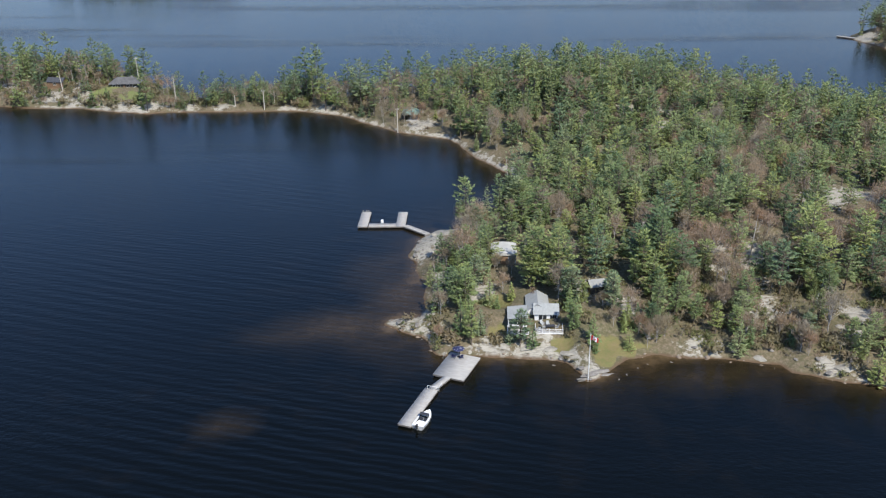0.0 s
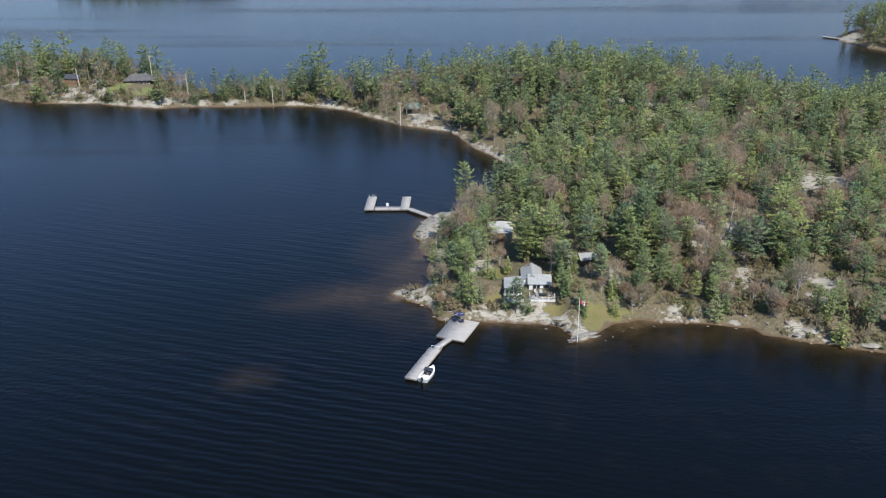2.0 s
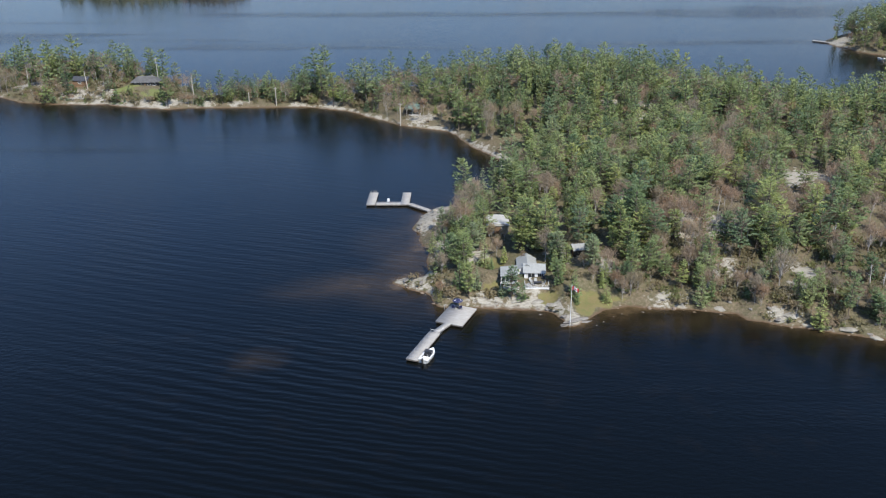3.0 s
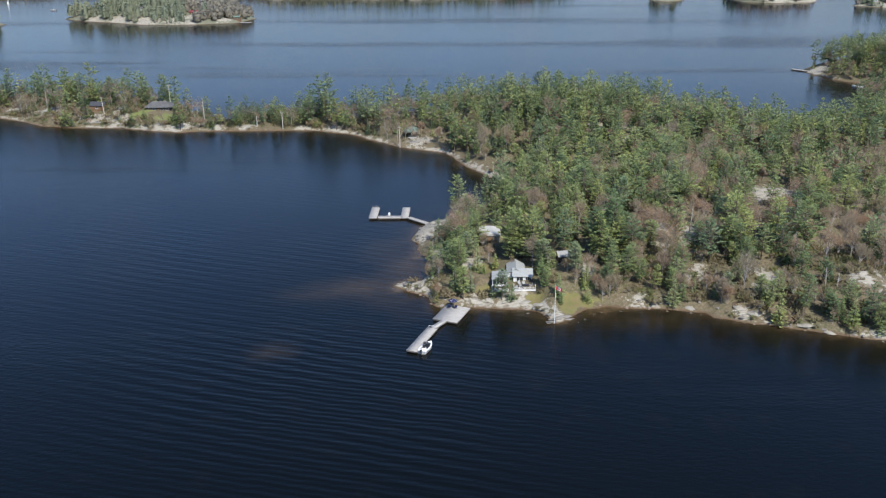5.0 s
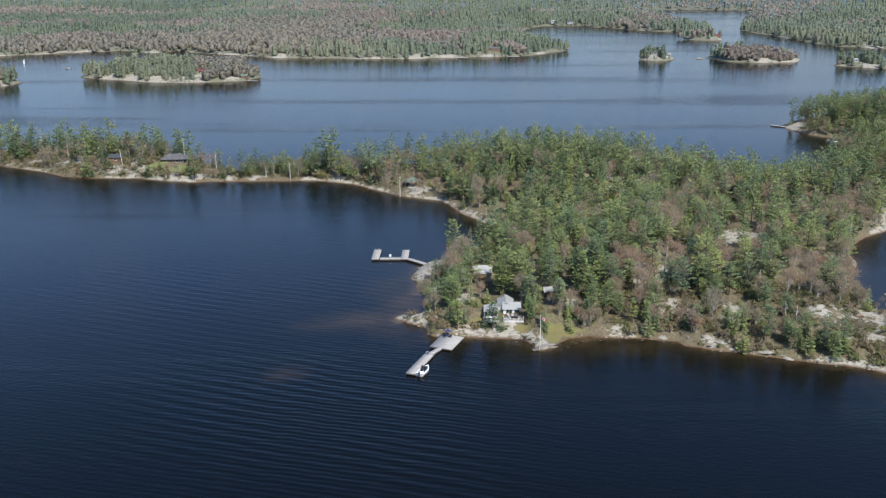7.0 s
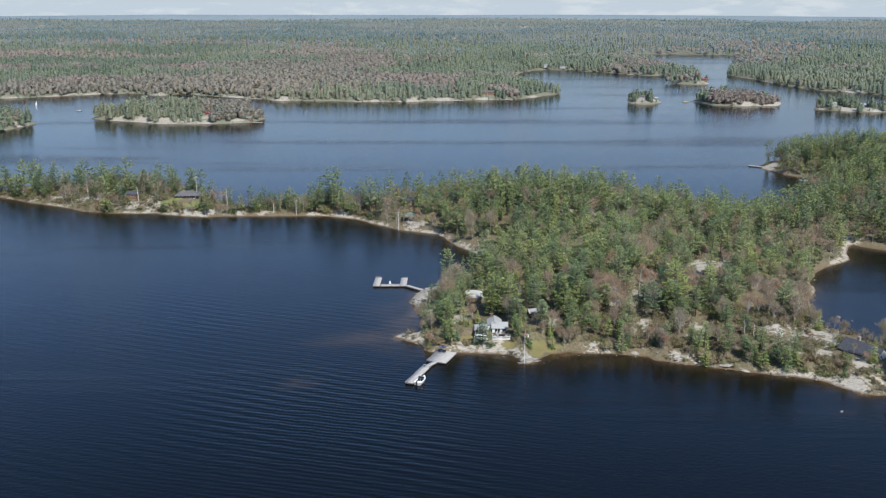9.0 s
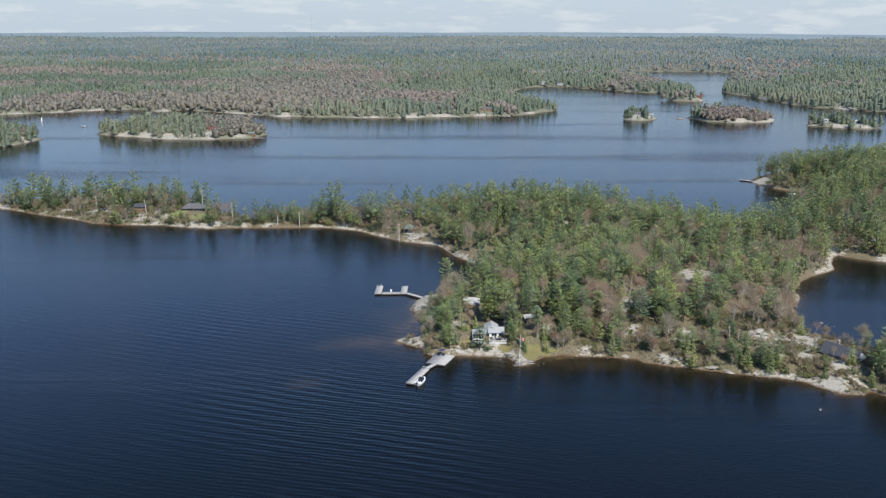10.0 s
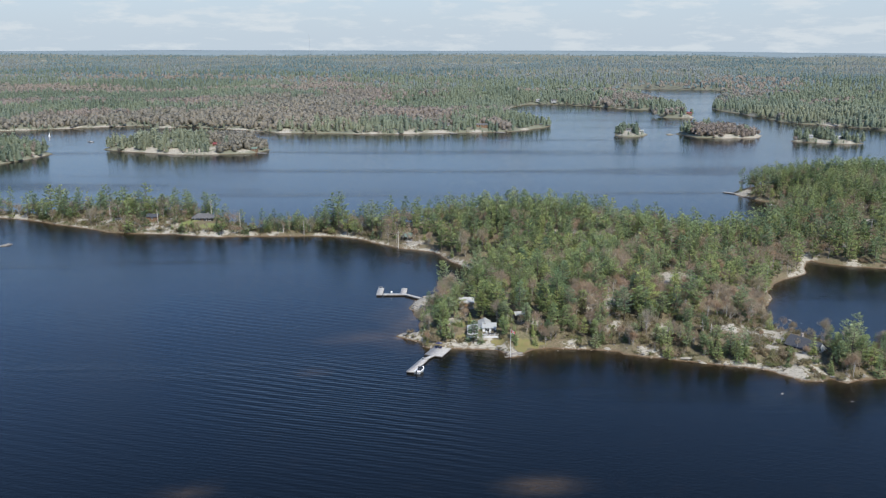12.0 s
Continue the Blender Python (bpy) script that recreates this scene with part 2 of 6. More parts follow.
# ---------------------------------------------------------------- meshes
def mesh_np(name, verts, tris, mat, attrs=(), smooth=False):
    """A mesh of triangles or quads from arrays; attrs: (name, values per vertex)."""
    verts, tris = np.asarray(verts, np.float32), np.asarray(tris, np.int32)
    k = tris.shape[1]
    me = bpy.data.meshes.new(name)
    me.vertices.add(len(verts))
    me.vertices.foreach_set("co", verts.ravel())
    me.loops.add(tris.size)
    me.loops.foreach_set("vertex_index", tris.ravel())
    me.polygons.add(len(tris))
    me.polygons.foreach_set("loop_start", np.arange(0, tris.size, k, dtype=np.int32))
    me.update(calc_edges=True)
    if smooth:
        me.polygons.foreach_set("use_smooth", np.ones(len(tris), bool))
    me.materials.append(mat)
    for an, av in attrs:
        me.attributes.new(an, "FLOAT", "POINT").data.foreach_set("value", np.asarray(av, np.float32))
    return me


def value_noise(x, y, seed):
    xi, yi = np.floor(x).astype(np.int64), np.floor(y).astype(np.int64)
    u, w = x - xi, y - yi
    u, w = u * u * (3 - 2 * u), w * w * (3 - 2 * w)

    def cell(a, b):
        h = (a * 374761393 + b * 668265263 + seed * 974711) & 0xFFFFFFFF
        h = ((h ^ (h >> 13)) * 1274126177) & 0xFFFFFFFF
        return ((h ^ (h >> 16)) & 0xFFFF) / 65535.0
    return (cell(xi, yi) * (1 - u) + cell(xi + 1, yi) * u) * (1 - w) + (cell(xi, yi + 1) * (1 - u) + cell(xi + 1, yi + 1) * u) * w


def fbm(x, y, size, octaves=4, seed=0):
    """Noise between about -1 and 1 with a largest feature of that many metres."""
    t, a, s = 0.0, 1.0, 0.0
    x, y = np.asarray(x, float) / size, np.asarray(y, float) / size
    for o in range(octaves):
        t, s, a = t + a * (2 * value_noise(x, y, seed + o) - 1), s + a, a * 0.5
        x, y = x * 2.03 + 17.1, y * 2.03 + 5.7
    return t / s * 1.6


def smooth_step(a, b, x):
    t = np.clip((x - a) / (b - a), 0, 1)
    return t * t * (3 - 2 * t)


def inside_distance(poly, x, y):
    """Metres to the outline, positive inside."""
    p = np.array(poly, float)
    d = np.full(x.shape, 1e18)
    odd = np.zeros(x.shape, bool)
    for (ax, ay), (bx, by) in zip(p, np.roll(p, -1, 0)):
        ex, ey = bx - ax, by - ay
        t = np.clip(((x - ax) * ex + (y - ay) * ey) / (ex * ex + ey * ey), 0, 1)
        d = np.minimum(d, (x - ax - t * ex) ** 2 + (y - ay - t * ey) ** 2)
        with np.errstate(divide="ignore", invalid="ignore"):
            odd ^= ((ay > y) != (by > y)) & (x < ex * (y - ay) / (ey if ey else 1e-9) + ax)
    return np.where(odd, np.sqrt(d), -np.sqrt(d))


# ---------------------------------------------------------------- the plan of land and water
FRONT = [(-2, 160), (3, 158), (8, 158), (20, 157), (25, 155), (26.5, 149), (29, 148.3), (31, 152), (35, 156), (43, 158), (59, 156), (66, 154), (67.5, 151), (80, 147), (93, 142), (106, 138), (112, 135), (117, 129), (121, 125), (126, 124), (129, 128), (133, 122), (138, 125), (150, 127), (175, 124), (215, 112), (260, 95)]
COVE = [(270, 140), (215, 150), (168, 152), (150, 157), (141, 167), (135, 173), (130, 177), (132, 188), (138, 207), (145, 219), (148, 232), (157, 246), (167, 254), (176, 261), (183, 278), (189, 288), (192, 283), (203, 275), (219, 271), (260, 262), (330, 250), (470, 240)]
EAST = [(480, 420), (430, 540), (330, 545), (262, 520), (232, 505), (219, 492), (217, 482), (223, 466), (227, 455), (234, 448), (240, 436), (228, 415), (213, 404), (200, 380), (188, 356), (178, 336), (163, 330), (150, 340)]
NORTH = [(128, 362), (112, 372), (90, 380), (48, 382), (6, 384), (-18, 378), (-34, 366), (-50, 372), (-68, 384), (-85, 374), (-99, 366), (-120, 386), (-158, 412), (-192, 416), (-239, 408), (-262, 416), (-340, 440), (-420, 450)]
WEST = [(-420, 430), (-300, 410), (-261, 400), (-238, 391), (-219, 379), (-200, 370), (-181, 357), (-160, 352), (-145, 352), (-125, 346), (-114, 342.5), (-106, 346), (-85, 345), (-72, 346), (-56, 346), (-40, 340), (-31, 332), (-20, 320), (-13, 314), (-5, 311), (3, 306), (7, 297)]
BAY = [(11, 286), (17, 277), (21, 269), (22, 258), (18, 245), (10, 232), (3, 224), (-3, 222.5), (-7, 217), (-8, 208), (-5.5, 203), (-6.5, 196), (-4, 190), (-4, 180), (-5, 174.5), (-12, 174.5), (-13, 172), (-9, 168.5), (-3, 165.5)]
ISLAND = FRONT + COVE + EAST + NORTH + WEST + BAY
MAINLAND = [(-5200, 780), (-1500, 850), (-700, 900), (-497, 923), (-464, 937), (-414, 964), (-353, 986), (-317, 958), (-296, 980), (-196, 925), (-167, 906), (-120, 900), (-68, 894), (-23, 894), (29, 907), (96, 920), (150, 975), (159, 990), (120, 1100), (110, 1250), (163, 1364), (229, 1365), (276, 1315), (302, 1268), (344, 1258), (381, 1215), (411, 1293), (395, 1450)]
MAINLAND += [(400, 1700), (388, 1914), (461, 1847), (537, 1805), (615, 1790), (600, 1650), (520, 1480), (450, 1290), (442, 1255), (458, 1205), (465, 1108), (474, 1032), (501, 1008), (524, 978), (560, 925), (700, 880), (1200, 800), (5200, 700), (5200, 5300), (-5200, 5300)]
ISLETS = [
    [(-317, 748), (-296, 734), (-242, 708), (-220, 704), (-189, 708), (-162, 717), (-152, 745), (-175, 785), (-230, 800), (-295, 785)],
    [(-900, 600), (-420, 625), (-369, 640), (-360, 664), (-352, 712), (-375, 735), (-440, 760), (-900, 780)],
    [(211, 883), (220, 865), (238, 868), (253, 890), (245, 908), (222, 910)],
    [(272, 893), (282, 887), (288, 893), (278, 898)],
    [(288, 902), (298, 859), (320, 848), (366, 854), (380, 884), (350, 920), (310, 925)],
    [(393, 825), (418, 799), (451, 794), (465, 803), (430, 838), (402, 842)],
    [(310, 1134), (347, 1107), (373, 1112), (385, 1145), (340, 1160)],
]
# bare rock: x, y, radius; lawns: the same
OUTCROPS = [(102, 226, 8), (115, 228, 6), (111, 259, 7), (75, 293, 6), (54, 274, 6), (87, 168, 5), (82, 160, 3.5), (74, 151, 2.5), (107, 160, 4), (116, 158, 4.5), (124, 157, 4.5), (122, 166, 4), (129, 171, 5), (10, 160.5, 4), (17, 157.5, 4.5), (24, 156.5, 3.5), (28.5, 150, 4), (-3, 221, 9), (-3, 214, 8), (1, 219, 9), (-5, 206, 4), (-8, 173, 5), (0, 190, 5), (8, 180, 6), (191, 290, 5), (-8, 320, 7), (-160, 365, 6), (-128, 349, 6), (-230, 400, 7), (222, 480, 9), (-145, 362, 4), (-170, 368, 4), (-205, 385, 5), (-100, 349, 5), (-60, 348, 4), (-245, 398, 8), (30, 178, 6), (38, 171, 5), (51, 160, 2.5), (60, 166, 2.5)]
OUTCROPS += [(-147, 366, 5), (-153, 361, 5), (-141, 358, 3), (-161, 361, 5), (-113, 349, 5), (-176, 370, 6), (-186, 374, 5), (-131, 351, 4), (226, 878, 13), (241, 888, 12), (280, 893, 6), (330, 856, 14), (355, 862, 10), (420, 806, 14), (446, 800, 9), (372, 1118, 12), (-345, 660, 10), (-360, 690, 9), (-20, 897, 14), (15, 904, 16), (-60, 897, 10), (-165, 908, 12), (-318, 962, 14), (175, 1368, 22), (215, 1372, 18), (60, 912, 12), (120, 940, 12), (300, 1272, 14), (465, 1150, 10), (470, 1040, 12), (-147, 355, 4), (-119, 346, 6), (-138, 351, 4), (-159, 358, 3), (-171, 375, 4), (-152, 375, 4), (-252, 404, 10), (-284, 733, 13), (-262, 722, 16), (-240, 716, 15), (-218, 716, 13), (-200, 712, 9), (-203, 728, 9), (-176, 722, 9), (188, 291, 4), (210, 295, 3.5), (207, 277, 3.5), (236, 326, 6), (217, 478, 9), (112, 230, 6), (-86, 350, 5), (-45, 345, 6), (118, 150, 3.5), (126, 139, 5), (116, 165, 4.5), (118, 159, 4), (127, 165, 5), (132, 174, 5), (109, 148, 3), (124, 156, 4), (119, 131, 5), (126, 131, 4)]
LAWNS = [(41, 157, 4), (44.5, 157, 3), (12.5, 164, 4), (24, 160, 3), (33.5, 159, 4.2), (32, 155, 3.2), (36, 158, 4.4), (38.5, 157.8, 3.6), (-138, 363, 5), (-125, 360, 6), (-135, 369, 3.5), (11, 176, 5)]
SHOALS = [(-20, 171, 13, 7, 0.62), (-38.8, 135.3, 5, 3.5, 0.45), (-9, 185, 8, 15, 0.62), (-33, 167, 9, 4, 0.40), (-14, 198, 9, 12, 0.34), (-10, 163, 12, 6, 0.35), (50, 150, 18, 6, 0.42), (27, 56.3, 9, 4, 0.8), (109.2, 114.8, 3, 1.5, 0.35), (-59.6, 53.2, 6, 4, 0.5), (38, 153, 7, 3, 0.8)]


def round_fields(x, y, spots):
    best = np.zeros(x.shape)
    for a, b, r in spots:
        best = np.maximum(best, 1.35 - np.sqrt((x - a) ** 2 + (y - b) ** 2) / r)
    return np.clip(best, 0, 1.2)


def land(x, y):
    """Height of the ground, distance inside the nearest shore, bare-rock and lawn measures."""
    x, y = np.asarray(x, float), np.asarray(y, float)
    wob = np.clip((y - 100) / 400, 0.6, 6)
    xs = x + 1.3 * wob * fbm(x, y, 9 * wob, 3, 41)
    ys = y + 1.0 * wob * fbm(x, y, 9 * wob, 3, 42)
    d = inside_distance(ISLAND, xs, ys)
    rise = 1.3 * (1 - np.exp(-np.maximum(d, 0) / 2.2)) + 9.5 * (1 - np.exp(-np.maximum(d, 0) / 42))
    rise += 11 * np.exp(-((x - 300) / 90) ** 2 - ((y - 400) / 75) ** 2) * smooth_step(0, 30, d)
    rise *= 1 - 0.45 * smooth_step(-20, -60, x)
    rise *= 1 - 0.55 * smooth_step(106, 118, x) * smooth_step(172, 160, y)
    rise += 4 * np.exp(-((x - 45) / 45) ** 2 - ((y - 325) / 40) ** 2) * smooth_step(0, 25, d)
    d2 = inside_distance(MAINLAND, xs, ys)
    up2 = 2.0 * (1 - np.exp(-np.maximum(d2, 0) / 4)) + 7 * (1 - np.exp(-np.maximum(d2, 0) / 60)) + 4 * smooth_step(2200, 4800, y)
    for isle in ISLETS:
        d3 = inside_distance(isle, xs, ys)
        up3 = 2.0 * (1 - np.exp(-np.maximum(d3, 0) / 4)) + 6 * (1 - np.exp(-np.maximum(d3, 0) / 25))
        up2, d2 = np.where(d3 > d2, up3, up2), np.maximum(d2, d3)
    h, dist = np.where(d > d2, rise, up2), np.maximum(d, d2)
    rough = smooth_step(1, 14, dist)
    h = h + rough * (2.2 * fbm(x, y, 45, 3, 7) + 0.7 * fbm(x, y, 9, 3, 11)) + smooth_step(0.2, 3, dist) * (0.35 * fbm(x, y, 3.5, 3, 13) + 0.25 * np.abs(fbm(x * 0.5, y * 1.5, 4, 2, 15)))
    h = h + smooth_step(930, 1400, y) * 6 * fbm(x, y, 240, 2, 17) * smooth_step(5, 120, dist)
    h = h + smooth_step(2500, 4500, y) * 7 * fbm(x, y, 900, 3, 19) * rough
    h = np.where(dist > 0, np.maximum(h, 0.04 + 0.1 * np.minimum(dist, 3)), np.maximum(-9, dist * 0.42))
    grass = round_fields(x, y, LAWNS) * (dist > 0.8)
    flat = smooth_step(0.3, 0.8, grass) * (y < 200)
    h = h * (1 - flat) + np.minimum(h, 0.5 + 0.11 * np.maximum(dist, 0)) * flat
    far_off = 1 + 0.8 * smooth_step(500, 800, y)
    shore = (1.0 - smooth_step(1.2, 5.0, dist / far_off * (1 + 0.8 * np.maximum(smooth_step(285, 310, y), smooth_step(132, 142, x) * smooth_step(172, 182, y)) * smooth_step(520, 480, y)) + 2.2 * fbm(x / far_off, y / far_off, 12, 3, 23))) * (0.56 + 0.5 * fbm(x, y, 22, 2, 29) + smooth_step(500, 700, y) * 0.22 + 0.3 * smooth_step(500, 700, y) * fbm(x, y, 60, 2, 27))
    broken = smooth_step(0.0, 0.5, fbm(x, y, 55, 3, 27))
    ragged = smooth_step(-0.50, 0.25, fbm(x, y, 13, 3, 28))
    shore = shore * (1 - smooth_step(500, 640, y) * (1 - broken)) * (0.35 + 0.65 * ragged)
    rock = np.maximum(shore, 0.85 * round_fields(x, y, OUTCROPS))
    rock = np.maximum(rock, 0.62 * smooth_step(0.55, 0.9, fbm(x, y, 22, 3, 31)))
    return h, dist, rock, grass


def spread(lo, hi, a, b, fine, growth):
    """Grid lines: fine between a and b, ever wider towards lo and hi."""
    mid = list(np.arange(a, b + fine / 2, fine))
    out, s, p = [], fine, a
    while p > lo:
        s *= growth
        p -= s
        out.append(p)
    left = out[::-1]
    s, p = fine, mid[-1]
    while p < hi:
        s *= growth
        p += s
        mid.append(p)
    return np.array(left + mid)


def grid_mesh(name, xs, ys, z, mat, attrs):
    gx, gy = np.meshgrid(xs, ys)
    idx = np.arange(gx.size).reshape(gx.shape)
    quads = np.stack([idx[:-1, :-1], idx[:-1, 1:], idx[1:, 1:], idx[1:, :-1]], -1).reshape(-1, 4)
    return mesh_np(name, np.stack([gx.ravel(), gy.ravel(), z.ravel()], 1), quads, mat, [(n, a.ravel()) for n, a in attrs], True)


GX = np.unique(np.round(np.concatenate([spread(-5000, 5000, -330, 330, 4.0, 1.09), np.arange(-24, 150, 2.1)]), 2))
GY = np.unique(np.round(np.concatenate([spread(-700, 4860, 110, 520, 4.0, 1.05), np.arange(120, 232, 2.0), np.arange(300, 375, 2.2), np.arange(610, 960, 5.0)]), 2))
MX, MY = np.meshgrid(GX, GY)
HZ, HD, HROCK, HGRASS = land(MX, MY)
ground = tagged(new("ground", grid_mesh("ground", GX, GY, HZ, M_GROUND, [("rock", HROCK), ("grass", HGRASS), ("lush", smooth_step(250, 300, MY)), ("far_floor", smooth_step(540, 640, MY))])), "pale granite shore and brown forest floor of the islands", "ground", kind="structure")

WX, WY = spread(-5000, 5000, -260, 260, 5.0, 1.14), spread(-700, 4860, 30, 440, 4.0, 1.12)
MX, MY = np.meshgrid(WX, WY)
_h, HD, _r, _g = land(MX, MY)
SHALLOW = np.where(HD < 0, np.exp(np.minimum(HD, 0) / 2.0) * 0.42 + np.exp(np.minimum(HD, 0) / 9.0) * 0.26, 1.0)
for sx, sy, rx, ry, amount in SHOALS:
    SHALLOW = np.maximum(SHALLOW, amount * np.exp(-((MX - sx) / rx) ** 2 - ((MY - sy) / ry) ** 2))
SHALLOW *= 1 - 0.85 * smooth_step(520, 700, MY)
SWELL = (0.03 + 0.06 * smooth_step(45, 0, MX) * smooth_step(250, 190, MY) + 0.60 * np.exp(-((MX + 22) / 40) ** 2 - ((MY - 108) / 40) ** 2) + 0.10 * np.exp(-((MX + 60) / 50) ** 2 - ((MY - 230) / 60) ** 2)) * (1 - smooth_step(330, 430, MY))
# smoother in the lee before the island and over the open reach, ruffled along the western strip
RUFFLED = 0.165 - 0.085 * smooth_step(5, -85, MX) * smooth_step(260, 190, MY) + 0.06 * smooth_step(270, 315, MY) * smooth_step(420, 385, MY) * smooth_step(20, -40, MX) - 0.04 * smooth_step(390, 470, MY)
water = tagged(new("water", grid_mesh("water", WX, WY, np.zeros_like(MX), M_WATER, [("shallow", SHALLOW), ("swell", SWELL), ("ruffled", RUFFLED)])), "dark rippled lake water, tea-brown over shallow stone", "water", kind="structure")


def ground_z(x, y):
    return float(land(np.array([x]), np.array([y]))[0][0])


# ---------------------------------------------------------------- parts
def part(name, data, mat, parent=None, label="", at=None):
    """One mesh object, from a bmesh or a mesh, under its thing."""
    if isinstance(data, bmesh.types.BMesh):
        me = bpy.data.meshes.new(name)
        data.to_mesh(me)
        data.free()
    else:
        me = data
    if mat and not me.materials:
        me.materials.append(mat)
    ob = new(name, me)
    ob.parent = parent
    if at is not None:
        ob.matrix_basis = at
    return tagged(ob, label)


def thing(name, at, label, category, group=""):
    ob = new(name)
    ob.empty_display_size = 0.2
    ob.matrix_basis = at
    return tagged(ob, label, category, group)


def block(size, at=None, bevel=0.0):
    bm = bmesh.new()
    bmesh.ops.create_cube(bm, size=1.0, matrix=Matrix.Diagonal((*size, 1)))
    if bevel:
        bmesh.ops.bevel(bm, geom=bm.edges[:], offset=bevel, segments=1, affect="EDGES")
    if at is not None:
        bm.transform(at)
    return bm


def tube(a, b, r1, r2=None, sides=8):
    """A tapered round bar from a to b."""
    a, b = Vector(a), Vector(b)
    bm = bmesh.new()
    bmesh.ops.create_cone(bm, cap_ends=True, segments=sides, radius1=r1, radius2=r1 if r2 is None else r2, depth=(b - a).length)
    bm.transform(Matrix.Translation((a + b) / 2) @ (b - a).to_track_quat("Z", "Y").to_matrix().to_4x4())
    return bm


def joined(*bms):
    whole = bmesh.new()
    for b in bms:
        me = bpy.data.meshes.new("tmp")
        b.to_mesh(me)
        b.free()
        whole.from_mesh(me)
        bpy.data.meshes.remove(me)
    return whole


def prism(outline, depth, axis="Y"):
    """An outline in x, z pushed along y."""
    bm = bmesh.new()
    a = [bm.verts.new((x, -depth / 2, z)) for x, z in outline]
    b = [bm.verts.new((x, depth / 2, z)) for x, z in outline]
    bm.faces.new(a)
    bm.faces.new(b[::-1])
    for i in range(len(a)):
        j = (i + 1) % len(a)
        bm.faces.new((a[j], a[i], b[i], b[j]))
    bmesh.ops.recalc_face_normals(bm, faces=bm.faces)
    if axis == "X":
        bm.transform(Matrix.Rotation(math.pi / 2, 4, "Z"))
    return bm


# ---------------------------------------------------------------- trees


def bough(root, tip, wide, count, size, rs, thick=0.13, broad=1.0, outward=0.0):
    """One leafy branch: pointed sprays that fan out flat on both sides of it, lit from above, dark beneath."""
    root, tip = np.asarray(root, float), np.asarray(tip, float)
    far = np.linalg.norm(tip - root) + 1e-6
    u = (tip - root) / far
    side = np.cross(u, [0, 0, 1.0])
    side /= np.linalg.norm(side) + 1e-6
    w = np.sqrt(rs.uniform(0.04, 1.0, (count, 1)))
    hand = rs.uniform(-1, 1, (count, 1))
    half = wide * far * np.sin(np.clip(w * 1.05 + 0.25, 0, 1.35) * 2.2) + 0.12 * min(1.0, far)
    o = root + u * far * w * 0.92 + side * hand * half * 0.75 + rs.normal(0, thick, (count, 3)) * np.array([0.6, 0.6, 1.0]) * size
    d = u * rs.uniform(0.5, 1.1, (count, 1)) + side * hand * 0.9 + rs.normal(0, 0.22, (count, 3)) + np.array([0, 0, 0.16])
    d /= np.linalg.norm(d, axis=1)[:, None]
    nrm = np.array([0, 0, 1.0 - 0.6 * outward]) + u * (0.30 + 0.55 * outward) + rs.normal(0, 0.34, (count, 3))
    b = np.cross(nrm, d)
    b /= np.linalg.norm(b, axis=1)[:, None] + 1e-9
    k = size * rs.uniform(0.6, 1.25, (count, 1))
    v = np.stack([o - d * k * 0.45 - b * k * 0.24 * broad, o - d * k * 0.30 + b * k * 0.30 * broad, o + d * k * 0.62], 1).reshape(-1, 3)
    return v, np.arange(count * 3).reshape(-1, 3)


def tufts(centres, sizes, per, flat, rs, wide=0.2):
    """Sprays of pointed leaf fans that stand out from the centres."""
    n = len(centres)
    c = np.repeat(centres, per, 0)
    s = np.repeat(sizes, per)[:, None]
    out = c * np.array([1, 1, 0.5])
    out /= np.linalg.norm(out, axis=1)[:, None] + 0.6
    u = out * 0.5 + rs.normal(size=(n * per, 3)) * np.array([0.6, 0.6, 0.6 * flat]) + np.array([0, 0, 0.2])
    u /= np.linalg.norm(u, axis=1)[:, None]
    w = np.cross(u, out + np.array([0, 0, 0.8]) + rs.normal(size=(n * per, 3)) * 0.4)
    w /= np.linalg.norm(w, axis=1)[:, None] + 1e-9
    o = c + rs.normal(size=(n * per, 3)) * s * np.array([0.3, 0.3, 0.3 * flat])
    k = rs.uniform(0.55, 1.25, (n * per, 1)) * s
    v = np.stack([o - u * k * 0.35 - w * k * wide, o - u * k * 0.2 + w * k * wide, o + u * k * 0.75], 1).reshape(-1, 3)
    return v, np.arange(n * per * 3).reshape(-1, 3)


def stem(points, radii, sides=6):
    """A bent tapered stem."""
    p, v, f = np.array(points, float), [], []
    for q, r in zip(p, radii):
        for k in range(sides):
            a = 2 * math.pi * k / sides
            v.append((q[0] + r * math.cos(a), q[1] + r * math.sin(a), q[2]))
    for i in range(len(p) - 1):
        for k in range(sides):
            a, b = i * sides + k, i * sides + (k + 1) % sides
            f += [(a, b, b + sides), (a, b + sides, a + sides)]
    return np.array(v), np.array(f)


def limb(a, b, r):
    """A thin three-sided branch."""
    a, b = np.array(a, float), np.array(b, float)
    d = (b - a) / (np.linalg.norm(b - a) + 1e-9)
    s = np.cross(d, [0.3, 0.2, 0.9])
    s /= np.linalg.norm(s) + 1e-9
    t = np.cross(d, s)
    v = [a + r * s, a + r * (-0.5 * s + 0.87 * t), a + r * (-0.5 * s - 0.87 * t), b]
    return np.array(v), np.array([(0, 1, 3), (1, 2, 3), (2, 0, 3)])


def merge(pieces):
    vs, fs, base = [], [], 0
    for v, f in pieces:
        vs.append(v)
        fs.append(f + base)
        base += len(v)
    return np.concatenate(vs), np.concatenate(fs)


